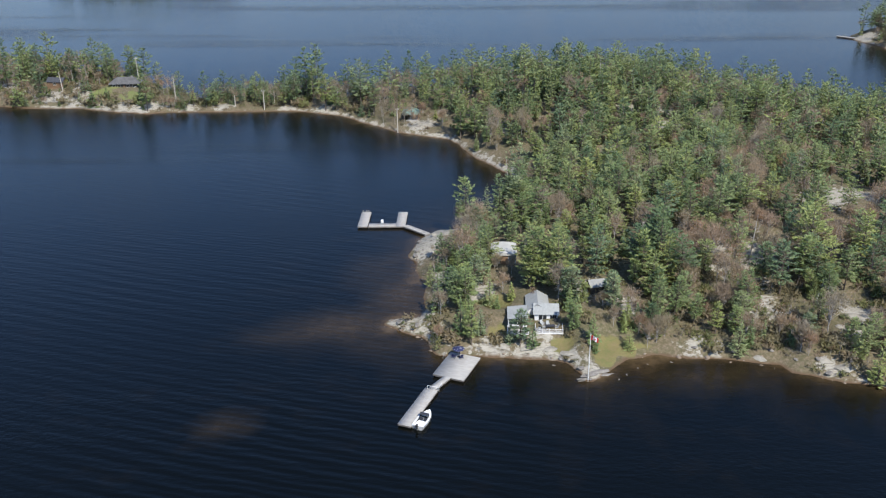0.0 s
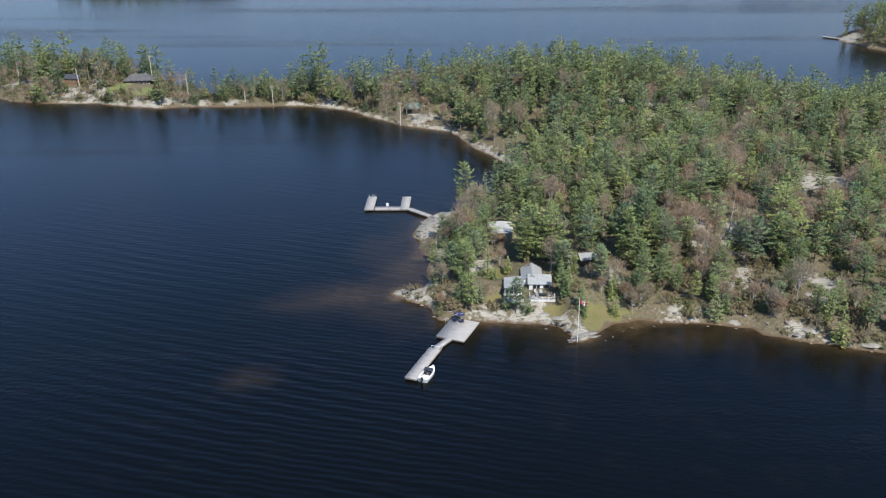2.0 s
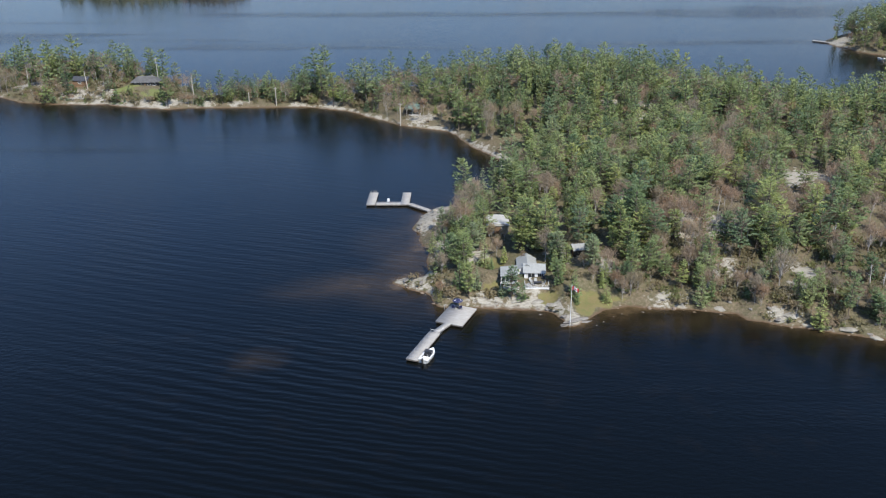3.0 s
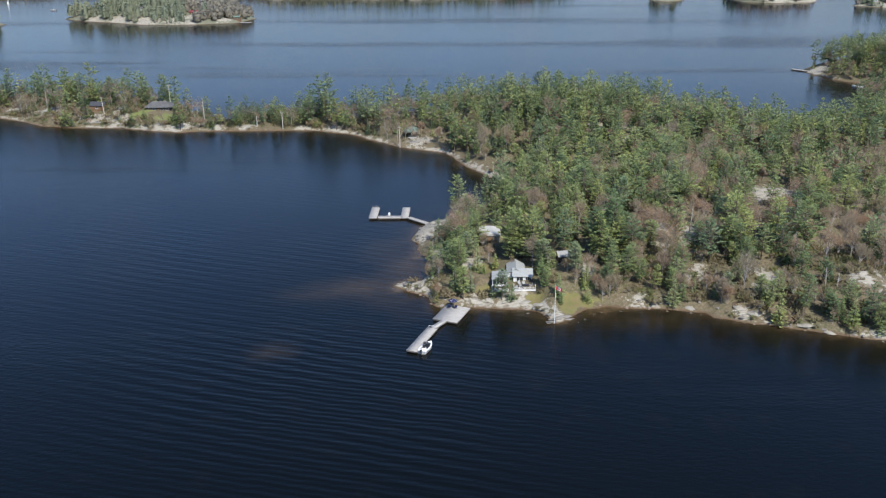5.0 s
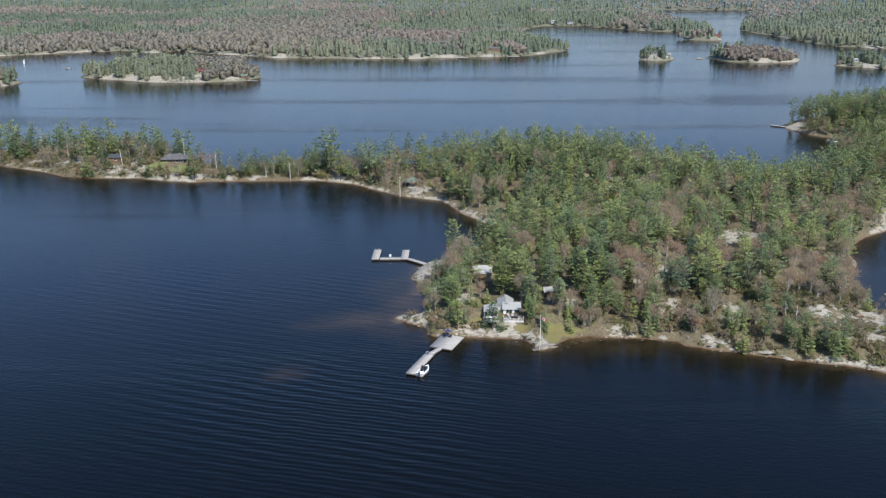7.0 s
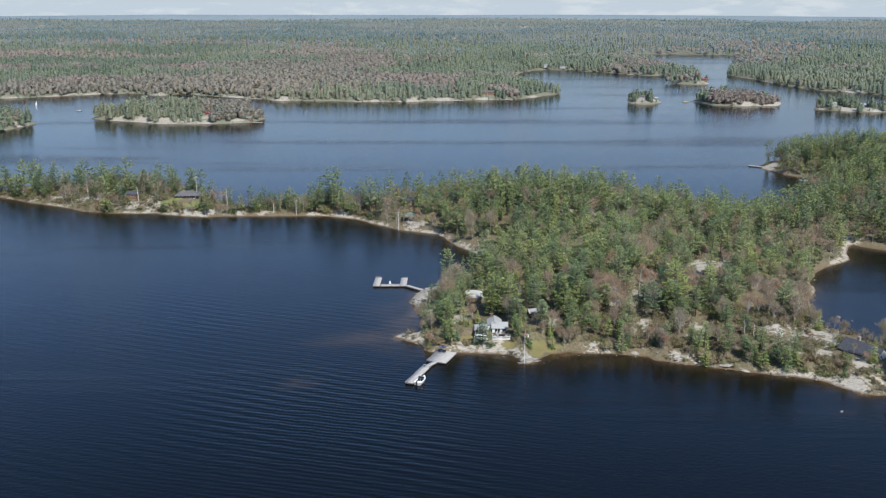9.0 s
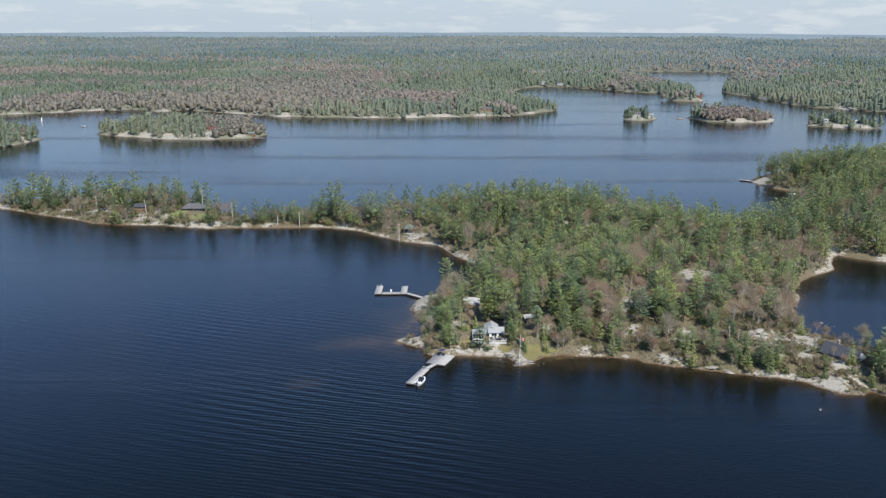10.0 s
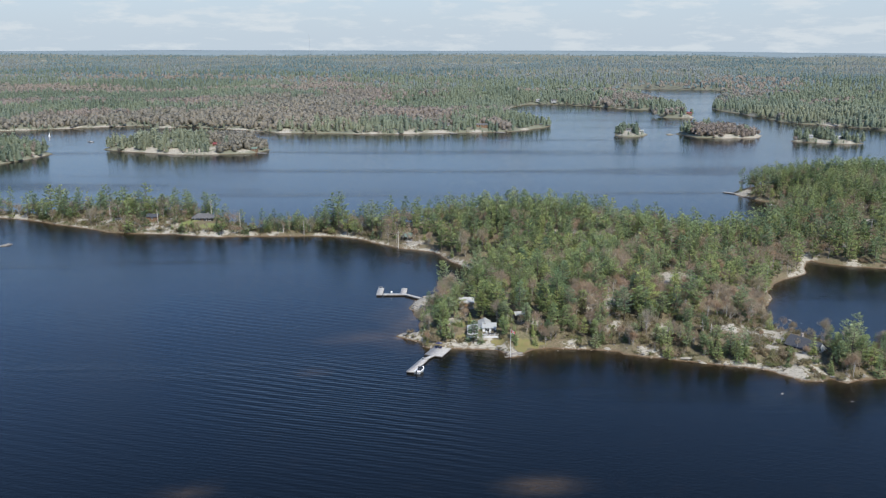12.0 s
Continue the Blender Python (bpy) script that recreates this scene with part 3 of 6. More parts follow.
def pine(seed, height, fine):
    """White pine: whorls of long, level boughs in tiers with gaps between them, uneven all round. Returns trunk, crown."""
    rs = np.random.default_rng(seed)
    lean = rs.normal(0, 0.25, 2)
    axis = lambda z: np.array([lean[0] * (z / height) ** 2 * 2, lean[1] * (z / height) ** 2 * 2, z])
    pieces = [stem([axis(height * q) for q in (0, 0.3, 0.6, 0.85, 1.0)], [height * r for r in (0.015, 0.012, 0.008, 0.004, 0.001)], 6 if fine else 3)]
    start = rs.uniform(0.10, 0.30)
    full = height * rs.uniform(0.225, 0.33)
    swell = rs.uniform(0.15, 0.45)
    heavy = rs.uniform(0, 6.28)
    leaves = []
    z = height * start
    step = height * (0.060 if fine else 0.082)
    while z < height * 0.97:
        q = (z / height - start) / (1 - start)
        shape = (0.62 + 0.38 * min(1, q / swell)) if q < swell else ((1 - q) / (1 - swell)) ** 0.5
        tier = rs.uniform(0.70, 1.15)
        count = int(rs.integers(5, 8)) if fine else int(rs.integers(4, 6))
        turn = rs.uniform(0, 6.28)
        for k in range(count):
            if rs.random() < 0.14:
                continue
            a = turn + 6.283 * k / count + rs.normal(0, 0.25)
            far = (full * shape * tier * rs.uniform(0.62, 1.18) + 0.25) * (1 + 0.16 * math.cos(a - heavy))
            root = axis(min(z + rs.normal(0, step * 0.2), height * 0.97))
            tip = root + np.array([math.cos(a) * far, math.sin(a) * far, far * (rs.uniform(-0.06, 0.22) + 0.55 * q)])
            if fine and far > 1.2 and q < 0.7:
                pieces.append(limb(root, tip, 0.04 + 0.01 * far))
            n = max(3, int(far * (7.0 if fine else 5.6)))
            leaves.append(bough(root, tip, 0.30, n, (0.78 if fine else 0.90) * (1 - 0.36 * q), rs, 0.13, 1.0 if fine else 1.35))
        z += step * rs.uniform(0.75, 1.3)
    top = axis(height)
    for k in range(5 if fine else 3):
        a = k * 6.283 / (5 if fine else 3) + rs.uniform(0, 1)
        leaves.append(bough(top - np.array([0, 0, height * 0.05]), top + np.array([math.cos(a) * 0.5, math.sin(a) * 0.5, 0.3]), 0.3, 4 if fine else 2, 0.5 if fine else 0.6, rs))
    return merge(pieces), merge(leaves)


def spruce(seed, height, fine):
    """Young dense conifer with drooping boughs almost to the ground."""
    rs = np.random.default_rng(seed)
    trunk = stem([(0, 0, 0), (0.05, 0, height * 0.5), (0, 0.05, height)], [height * 0.016, height * 0.010, 0.01], 5 if fine else 3)
    leaves = []
    wide = rs.uniform(0.20, 0.29)
    z = height * 0.05
    while z < height * 0.98:
        q = z / height
        r = height * wide * (1 - q) ** 0.8 + 0.12
        n = max(3, int((7 if fine else 5) * (1 - 0.4 * q)))
        turn = rs.uniform(0, 6.28)
        for k in range(n):
            a, w = turn + k * 6.283 / n + rs.normal(0, 0.25), r * rs.uniform(0.7, 1.2)
            leaves.append(bough((0, 0, z), (math.cos(a) * w, math.sin(a) * w, z + w * rs.uniform(-0.15, 0.22)), 0.34, max(3, int(w * (6.5 if fine else 3.0))), (0.62 if fine else 1.0) * (0.55 + 0.45 * (1 - q)), rs, 0.10, 1.0 if fine else 1.4))
        z += height * (0.062 if fine else 0.09) * rs.uniform(0.8, 1.2)
    leaves.append(bough((0, 0, height * 0.93), (0.05, 0.05, height * 1.03), 0.2, 4, 0.5, rs))
    return trunk, merge(leaves)


def bare_tree(seed, height, fine):
    """Leafless hardwood in early spring: forked grey stem, a rounded haze of fine budding twigs."""
    rs = np.random.default_rng(seed)
    pieces = [stem([(0, 0, 0), (rs.normal(0, .1), rs.normal(0, .1), height * 0.4), (rs.normal(0, .25), rs.normal(0, .25), height * 0.85)], [height * 0.011, height * 0.008, 0.015], 5 if fine else 3)]
    twv = []
    wide = rs.uniform(0.24, 0.36)
    for k in range(22 if fine else 9):
        z = height * rs.uniform(0.18, 0.60)
        a = k * 2.4 + rs.normal(0, 0.3)
        e = rs.uniform(0.1, 1.45)
        reach = rs.uniform(0.75, 1.08)
        root = np.array([0, 0, z])
        tip = np.array([math.cos(a) * math.cos(e) * height * wide * reach, math.sin(a) * math.cos(e) * height * wide * reach, height * (0.55 + 0.44 * math.sin(e) * reach)])
        if fine or k % 2:
            pieces.append(limb(root, tip, 0.045))
        n = 42 if fine else 20
        w = rs.uniform(0.35, 1.05, (n, 1)) ** 0.7
        p = root + (tip - root) * w + rs.normal(0, 0.055 * height, (n, 3)) * np.array([1, 1, 0.7])
        ax = (tip - root) / np.linalg.norm(tip - root)
        d = rs.normal(size=(n, 3)) * 0.6 + ax + np.array([0, 0, 0.35])
        d /= np.linalg.norm(d, axis=1)[:, None]
        ln = rs.uniform(0.35, 1.0, (n, 1))
        s = np.cross(d, rs.normal(size=(n, 3)))
        s *= (0.055 if fine else 0.115) / (np.linalg.norm(s, axis=1)[:, None] + 1e-9)
        twv.append(np.stack([p - s, p + s, p + d * ln], 1).reshape(-1, 3))
    twv = np.concatenate(twv)
    return merge(pieces), (twv, np.arange(len(twv)).reshape(-1, 3))


def shrub(seed, height, fine):
    rs = np.random.default_rng(seed)
    n = 56 if fine else 16
    p = rs.normal(size=(n, 3))
    p /= np.linalg.norm(p, axis=1)[:, None]
    p *= rs.uniform(0.55, 1.0, (n, 1)) * np.array([height * 0.75, height * 0.75, height * 0.55])
    p[:, 2] = np.abs(p[:, 2]) * 0.9 + height * 0.12
    pieces = [limb((0, 0, -0.1), p[k] * 0.8, 0.04) for k in range(6)]
    return merge(pieces), tufts(p, np.full(n, height * (0.26 if fine else 0.4)), 8 if fine else 4, 0.9, rs, 0.2)


KINDS = {
    "pine_tree": (pine, (8.5, 10.5, 12, 13.5, 15), M_PINE, M_PINE_FAR, M_BARK, "tall white pine with open green boughs on granite", "tree", "pines of the island"),
    "spruce_tree": (spruce, (4.5, 6.5, 8.5), M_PINE, M_PINE_FAR, M_BARK, "dense young dark green conifer with low boughs", "tree", "young conifers of the island"),
    "bare_tree": (bare_tree, (6, 8, 10), M_BARE, M_BARE_FAR, M_GREYBARK, "leafless reddish-brown hardwood tree in early spring", "tree", "leafless trees of the island"),
    "shrub": (shrub, (1.2, 1.8, 2.6), M_SHRUB, M_SHRUB_FAR, M_BARK, "low olive-brown juniper shrub on the rocks", "shrub", "shrubs of the shore"),
}
MODELS, MASS = {}, {}
for kind, (make, heights, near_mat, far_mat, bark, *_rest) in KINDS.items():
    MODELS[kind], MASS[kind] = [], []
    for i, hgt in enumerate(heights):
        for j in range(2):
            tr, cr = make(100 * i + 17 * j + len(kind), hgt, True)
            MODELS[kind].append((hgt, mesh_np("trunk", *tr, bark), mesh_np("crown", *cr, near_mat)))
            MASS[kind].append((hgt, *make(900 + 100 * i + 17 * j, hgt, False)))

proto = {}


def plant(kind, which, x, y, z, scale, turn):
    """A tree of its own, standing on the ground."""
    _m, _h, _n, _f, _b, label, category, group = KINDS[kind]
    at = pose(x, y, z - 0.15, 0, 0, turn)
    which %= len(MODELS[kind])
    if (kind, which) not in proto:
        root = thing(kind, at, label, category, group)
        part("trunk", MODELS[kind][which][1], None, root)
        part("crown", MODELS[kind][which][2], None, root)
        root.scale = (scale,) * 3
        proto[kind, which] = root
        return root
    ob = copy_thing(proto[kind, which], at)
    ob.scale = (scale,) * 3
    return ob


def mass(name, rows, label, group_mats=True):
    """Woods too many to count: rows of kind, model, x, y, z, scale, turn, joined by material."""
    made = defaultdict(lambda: ([], [], [], [0]))
    for kind, which, x, y, z, s, turn in rows:
        hgt, tr, cr = MASS[kind][which % len(MASS[kind])]
        c, w = math.cos(turn) * s, math.sin(turn) * s
        rot = np.array([[c, -w, 0], [w, c, 0], [0, 0, s]])
        tint = (math.sin(x * 12.9898 + y * 78.233) * 43758.5453) % 1
        for (v, f), mat in ((tr, KINDS[kind][4]), (cr, KINDS[kind][3])):
            vs, fs, ts, n = made[mat.name]
            vs.append(v @ rot.T + np.array([x, y, z - 0.15]))
            fs.append(f + n[0])
            ts.append(np.full(len(v), tint))
            n[0] += len(v)
    root = tagged(new(name), label, "woods", kind="stuff")
    for mat_name, (vs, fs, ts, _n) in made.items():
        part("trunks" if "bark" in mat_name else "crowns", mesh_np(name, np.concatenate(vs), np.concatenate(fs), bpy.data.materials[mat_name], [("tint", np.concatenate(ts))]), None, root)
    return root


def scatter(x0, x1, y0, y1, gap, seed):
    """Jittered points, each with its ground."""
    rs = np.random.default_rng(seed)
    gx, gy = np.meshgrid(np.arange(x0, x1, gap), np.arange(y0, y1, gap))
    gx = gx.ravel() + rs.uniform(-0.48, 0.48, gx.size) * gap
    gy = gy.ravel() + rs.uniform(-0.48, 0.48, gy.size) * gap
    h, d, rock, grass = land(gx, gy)
    return gx, gy, h, d, rock, grass, rs


# open ground that keeps no trees: x, y, radius
CLEAR = [(18, 169, 8), (21, 163, 6), (14, 164, 5), (15, 197, 5), (33, 177, 4), (33, 160, 7.5), (31, 154, 6), (37, 159, 5), (129, 147, 10), (120, 149, 6), (124, 138, 7), (131, 137, 5), (2, 158, 6), (27.6, 149, 4), (-129, 371, 10), (-136, 364, 8), (-124, 360, 9), (-11, 328, 4), (-156, 366, 6), (-107, 355, 6), (-81, 348, 4), (-69, 345, 5), (-16, 313, 5), (-160, 373, 5), (-152, 375, 5), (-189, 383, 5), (86, 166, 6), (112, 160, 8), (122, 162, 9), (102, 226, 8), (115, 228, 6), (111, 259, 6), (75, 293, 5), (54, 274, 5), (13, 188, 5), (12, 181, 4), (31.5, 171, 4), (-4, 219, 7), (-4, 206, 6), (-6, 199, 5), (-2, 212, 6), (133, 162, 6), (132, 155, 7), (126, 160, 6), (122, 130, 6), (113, 142, 5), (197, 372, 12), (186, 348, 9), (222, 425, 7), (228, 440, 9), (236, 324, 7), (217, 475, 7)]

# stands of leafless hardwood among the pines: x, y, radius
BROWN = [(26, 219, 7), (34, 215, 7), (39, 197, 6), (58, 199, 7), (57, 187, 7), (56, 174, 7), (47, 165, 5), (66, 187, 6), (66, 155, 5), (96, 200, 13), (109, 203, 13), (121, 197, 12), (92, 187, 11), (105, 176, 8), (121, 185, 10), (104, 239, 7), (80, 235, 6), (66, 306, 6), (54, 319, 5), (113, 282, 7), (122, 281, 7), (150, 262, 10), (105, 157, 6), (75, 203, 7), (98, 262, 6), (182, 287, 9), (234, 346, 14), (272, 401, 16), (292, 398, 18), (264, 424, 13), (130, 315, 8), (74, 292, 5)]
woods = []
gx, gy, gh, gd, grock, ggrass, rs = scatter(-330, 420, 120, 520, 3.95, 3)
keep_away = round_fields(gx, gy, CLEAR) > 0.35
hills = lambda spots: sum(np.exp(-((gx - a) / r) ** 2 - ((gy - c) / r) ** 2) for a, c, r in spots)
redness = 0.8 * fbm(gx, gy, 30, 3, 61) - 0.7 * np.exp(-((gx - 35) / 45) ** 2 - ((gy - 320) / 45) ** 2) + 1.1 * hills(BROWN)
density = 0.70 + 0.35 * fbm(gx, gy, 20, 3, 67)
# the western strip: scrub before, pines along its back
strip = gx < -28
back = np.where(gx < -95, 381 + 0.12 * np.abs(gx + 130), 353)
density = density + 0.15 * smooth_step(215, 260, gy) * (redness < 0.45)
density = np.where((gx > 50) & (gy < 172), density * 0.45, density)
density = np.where(strip, np.where(np.where(gx < -95, gy > back - 4, gd > 3.5), 0.97, 0.45), density)
# thinner outside the camera's view
density = np.where(np.abs(gx) > (gy + 150) * 0.5 + 12, density * 0.25, density)
for i in range(len(gx)):
    if gd[i] < 1.3 or keep_away[i] or ggrass[i] > 0.3 or rs.random() > density[i]:
        continue
    if grock[i] > 0.8 and rs.random() < 0.8:
        continue
    r = rs.random()
    edge = gd[i] < 7
    if not strip[i] and (redness[i] > 0.32 and r < (0.86 if redness[i] > 0.75 else 0.62) or r < 0.22 - 0.06 * (gy[i] > 250)) or r < (0.27 if strip[i] else 0.15):
        kind = "bare_tree"
    elif edge and r < 0.62:
        kind = "spruce_tree" if r < 0.42 else "shrub"
    elif r < (0.58 if strip[i] else 0.40):
        kind = "spruce_tree"
    else:
        kind = "pine_tree"
    tall = 1.0 if strip[i] or kind != "pine_tree" else 1.0 if gx[i] > 185 else 0.74 if gx[i] > 50 and gy[i] < 174 else 0.78 if gx[i] < 42 and gy[i] < 212 else 1.0 - 0.03 * float(smooth_step(195, 230, gy[i]))
    woods.append([kind, int(rs.integers(0, 100)), gx[i], gy[i], gh[i], rs.uniform(0.72, 1.15) * (tall if not strip[i] else rs.uniform(0.82, 1.36) * (0.68 if -112 < gx[i] < -62 else 1.0) * (1.25 if kind == "spruce_tree" else 1.0)), rs.uniform(0, 360)])
near = {k: 0 for k in KINDS}
woods.sort(key=lambda w: math.hypot(w[2] - 40, (w[3] - 120) * 0.8))
rest = []
for w in woods:
    if near[w[0]] < 290:
        near[w[0]] += 1
        plant(w[0], w[1], w[2], w[3], w[4], w[5], w[6])
    else:
        rest.append((*w[:6], radians(w[6])))
mass("island_woods", rest, "mixed pine and leafless woods covering the island")
gx, gy, gh, gd, grock, ggrass, rs = scatter(-300, 330, 125, 480, 5.0, 8)
bare_ground = round_fields(gx, gy, CLEAR) > 0.6
low = [(kind_low, int(rs.integers(0, 100)), gx[i], gy[i], gh[i], rs.uniform(0.6, 1.25) * (1.35 if gx[i] < -25 else 1.0) * (0.55 if kind_low == "bare_tree" else 1.0), rs.uniform(0, 6.28)) for i in range(len(gx)) for kind_low in [str(rs.choice(["shrub", "shrub", "bare_tree"]))] if gd[i] > 0.8 and not bare_ground[i] and ggrass[i] < 0.2 and (gx[i] < 190 or gy[i] > 255) and rs.random() < (0.25 if grock[i] > 0.8 else 0.85 if gx[i] < -25 else 0.3 if gd[i] > 14 else 0.6)]
gx, gy, gh, gd, grock, ggrass, rs = scatter(-12, 175, 122, 185, 2.6, 12)
bare_ground = round_fields(gx, gy, CLEAR) > 0.75
low += [(kind_low, int(rs.integers(0, 100)), gx[i], gy[i], gh[i], rs.uniform(0.4, 1.0) * (0.65 if i % 2 else 0.95) * (0.55 if kind_low == "bare_tree" else 1.45 if gx[i] > 42 else 1.0), rs.uniform(0, 6.28)) for i in range(len(gx)) for kind_low in [str(rs.choice(["shrub", "bare_tree"], p=[0.78, 0.22]))] if 0.6 < gd[i] < 22 and not bare_ground[i] and ggrass[i] < 0.2 and rs.random() < (0.26 if grock[i] > 0.75 else 0.5 if gx[i] > 46 else 0.92)]
gx, gy, gh, gd, grock, ggrass, rs = scatter(46, 142, 122, 186, 2.4, 14)
bare_ground = round_fields(gx, gy, CLEAR) > 0.95
for i in range(len(gx)):
    if gd[i] > 0.7 and not bare_ground[i] and ggrass[i] < 0.2 and rs.random() < (0.18 if grock[i] > 0.7 else 0.88):
        kind = str(rs.choice(["shrub", "shrub", "shrub", "bare_tree"]))
        low.append((kind, int(rs.integers(0, 100)), gx[i], gy[i], gh[i], rs.uniform(0.45, 1.30) * (0.40 if kind == "bare_tree" else 1.0), rs.uniform(0, 6.28)))
gx, gy, gh, gd, grock, ggrass, rs = scatter(-270, -25, 330, 410, 2.8, 15)
bare_ground = round_fields(gx, gy, CLEAR) > 0.85
for i in range(len(gx)):
    if gd[i] > 1.5 and not bare_ground[i] and ggrass[i] < 0.25 and rs.random() < (0.22 if grock[i] > 0.75 else 0.72):
        kind = str(rs.choice(["shrub", "shrub", "bare_tree", "spruce_tree"]))
        low.append((kind, int(rs.integers(0, 100)), gx[i], gy[i], gh[i], rs.uniform(0.7, 1.5) * {"shrub": 1.2, "bare_tree": 0.50, "spruce_tree": 0.50}[kind], rs.uniform(0, 6.28)))
mass("undergrowth", low, "olive and brown low scrub on rock and litter")


# ---------------------------------------------------------------- far woods
def far_crown(rs, hgt, wide, pointed, n):
    """A small far crown of a few tiers of leafy boughs, level on conifers and rising on hardwoods."""
    tiers, arms, sprays, size, sides = {34: (6, 4, 3, 0.55, 6), 18: (3, 3, 2, 0.66, 5), 12: (2, 3, 1, 0.75, 4)}[n]
    # the dense inner crown, uneven all round, then the boughs that stand out of it
    rings = ((0.10, 0.66), (0.36, 0.74), (0.66, 0.44)) if pointed else ((0.14, 0.60), (0.44, 0.86), (0.72, 0.62))
    if sides == 4:
        rings = (rings[0], rings[2]) if pointed else (rings[1], rings[2])
    core = [(math.cos(6.283 * k / sides + 0.5 * level) * wide * r * rs.uniform(0.75, 1.2), math.sin(6.283 * k / sides + 0.5 * level) * wide * r * rs.uniform(0.75, 1.2), hgt * z * rs.uniform(0.88, 1.12)) for level, (z, r) in enumerate(rings) for k in range(sides)] + [(0, 0, hgt * (1.0 if pointed else 0.9))]
    faces = [f for level in range(len(rings) - 1) for k in range(sides) for a, b in ((level * sides + k, level * sides + (k + 1) % sides),) for f in ((a, b, b + sides), (a, b + sides, a + sides))]
    faces += [((len(rings) - 1) * sides + k, (len(rings) - 1) * sides + (k + 1) % sides, len(core) - 1) for k in range(sides)]
    out = [(np.array(core, float), np.array(faces))]
    for t in range(tiers):
        q = (t + 0.3) / tiers
        z = hgt * (0.14 + 0.78 * q)
        r = wide * ((1.1 - q) ** 0.6 if pointed else math.sqrt(max(0.15, 1 - (1.3 * q - 0.55) ** 2))) * rs.uniform(0.8, 1.15)
        turn = rs.uniform(0, 6.28)
        for k in range(arms):
            a = turn + k * 6.283 / arms + rs.normal(0, 0.25)
            reach = r * rs.uniform(0.7, 1.2)
            out.append(bough((0, 0, z - (0 if pointed else 0.1)), (math.cos(a) * reach, math.sin(a) * reach, z + reach * (rs.uniform(0.0, 0.3) if pointed else rs.uniform(0.2, 0.7))), 0.34, sprays, wide * size, rs, 0.15, 1.7, 1.0))
    out.append(bough((0, 0, hgt * 0.88), (0.01, 0.01, hgt), 0.2, 2, wide * size * 0.6, rs, 0.1, 1.3))
    return merge(out)


rs = np.random.default_rng(77)
FAR = {(p, n): [far_crown(rs, rs.uniform(0.75, 1.1) if p else rs.uniform(0.6, 0.85), rs.uniform(0.24, 0.34) if p else rs.uniform(0.30, 0.42), p, n) for _ in range(16)] for p in (True, False) for n in (34, 18, 12)}


def far_woods(name, x, y, h, hgt, green, label, n):
    root = tagged(new(name), label, "woods", kind="stuff")
    # with distance, more crowns take the haze-tinted colour
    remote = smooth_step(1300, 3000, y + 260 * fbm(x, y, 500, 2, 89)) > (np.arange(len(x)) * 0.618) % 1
    for pointed, away, mat in ((True, False, M_WOODS), (False, False, M_HARDWOOD), (True, True, M_HAZED), (False, True, M_HAZED)):
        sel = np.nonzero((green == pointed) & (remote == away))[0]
        if not len(sel):
            continue
        vs, fs, ts, base = [], [], [], 0
        stand = np.clip(0.5 + 0.85 * fbm(x, y, 150 + y * 0.08, 3, 83), 0, 1)
        for i in sel:
            v, f = FAR[pointed, n][(i * 7) % 16]
            a = i * 2.4
            c, s = math.cos(a) * hgt[i], math.sin(a) * hgt[i]
            vs.append(np.stack([v[:, 0] * c - v[:, 1] * s + x[i], v[:, 0] * s + v[:, 1] * c + y[i], v[:, 2] * hgt[i] + h[i] - 0.3], 1))
            fs.append(f + base)
            ts.append(np.full(len(v), 0.85 * stand[i] + 0.15 * ((i * 0.618) % 1)))
            base += len(v)
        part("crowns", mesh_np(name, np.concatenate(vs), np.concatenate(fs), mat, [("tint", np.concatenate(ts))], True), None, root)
    return root


# cabins of the far shores: x, y, width, length, roof, wall, turn
FAR_CABINS = [(-203.5, 738, 6, 11, "red", "brown", 75), (-252, 750, 4, 8, "grey", "grey", 85), (-165, 722, 4, 7, "green", "brown", 80), (65, 934, 7, 17, "grey", "brown", 88), (24, 945, 5, 9, "grey", "brown", 85), (150, 1384, 5, 8, "grey", "grey", 60), (186, 1382, 5, 9, "pale", "grey", 90), (212, 1378, 6, 11, "grey", "grey", 80), (229, 884, 4, 7, "grey", "grey", 70), (246, 893, 4, 6, "pale", "grey", 85), (352, 893, 5, 8, "teal", "white", 80), (411, 822, 4, 7, "pale", "grey", 75), (438, 815, 5, 8, "pale", "grey", 90), (366, 1123, 5, 10, "red", "brown", 80), (564, 1830, 8, 14, "grey", "grey", 85), (604, 1560, 8, 12, "pale", "grey", 60), (-498, 952, 5, 8, "grey", "grey", 80), (-190, 1860, 10, 16, "pale", "grey", 90), (-480, 1700, 9, 15, "pale", "grey", 80)]


def far_points(x0, x1, y0, y1, gap, seed, wide=0.535):
    px, py, ph, pd, prock, pgrass, r2 = scatter(x0, x1, y0, y1, gap, seed)
    ok = (pd > 0.4 + r2.random(len(px)) * 3.5) & (np.abs(px) < (py + 160) * wide) & (r2.random(len(px)) > 0.06) & (prock < 0.62 + r2.random(len(px)) * 0.35)
    for cx, cy, _w, cl, _r, _f, _t in FAR_CABINS:
        ok &= ~((np.abs(px - cx) < cl * 0.45 + 1) & (py < cy + 5) & (py > cy - 22))
    return px[ok], py[ok], ph[ok], r2


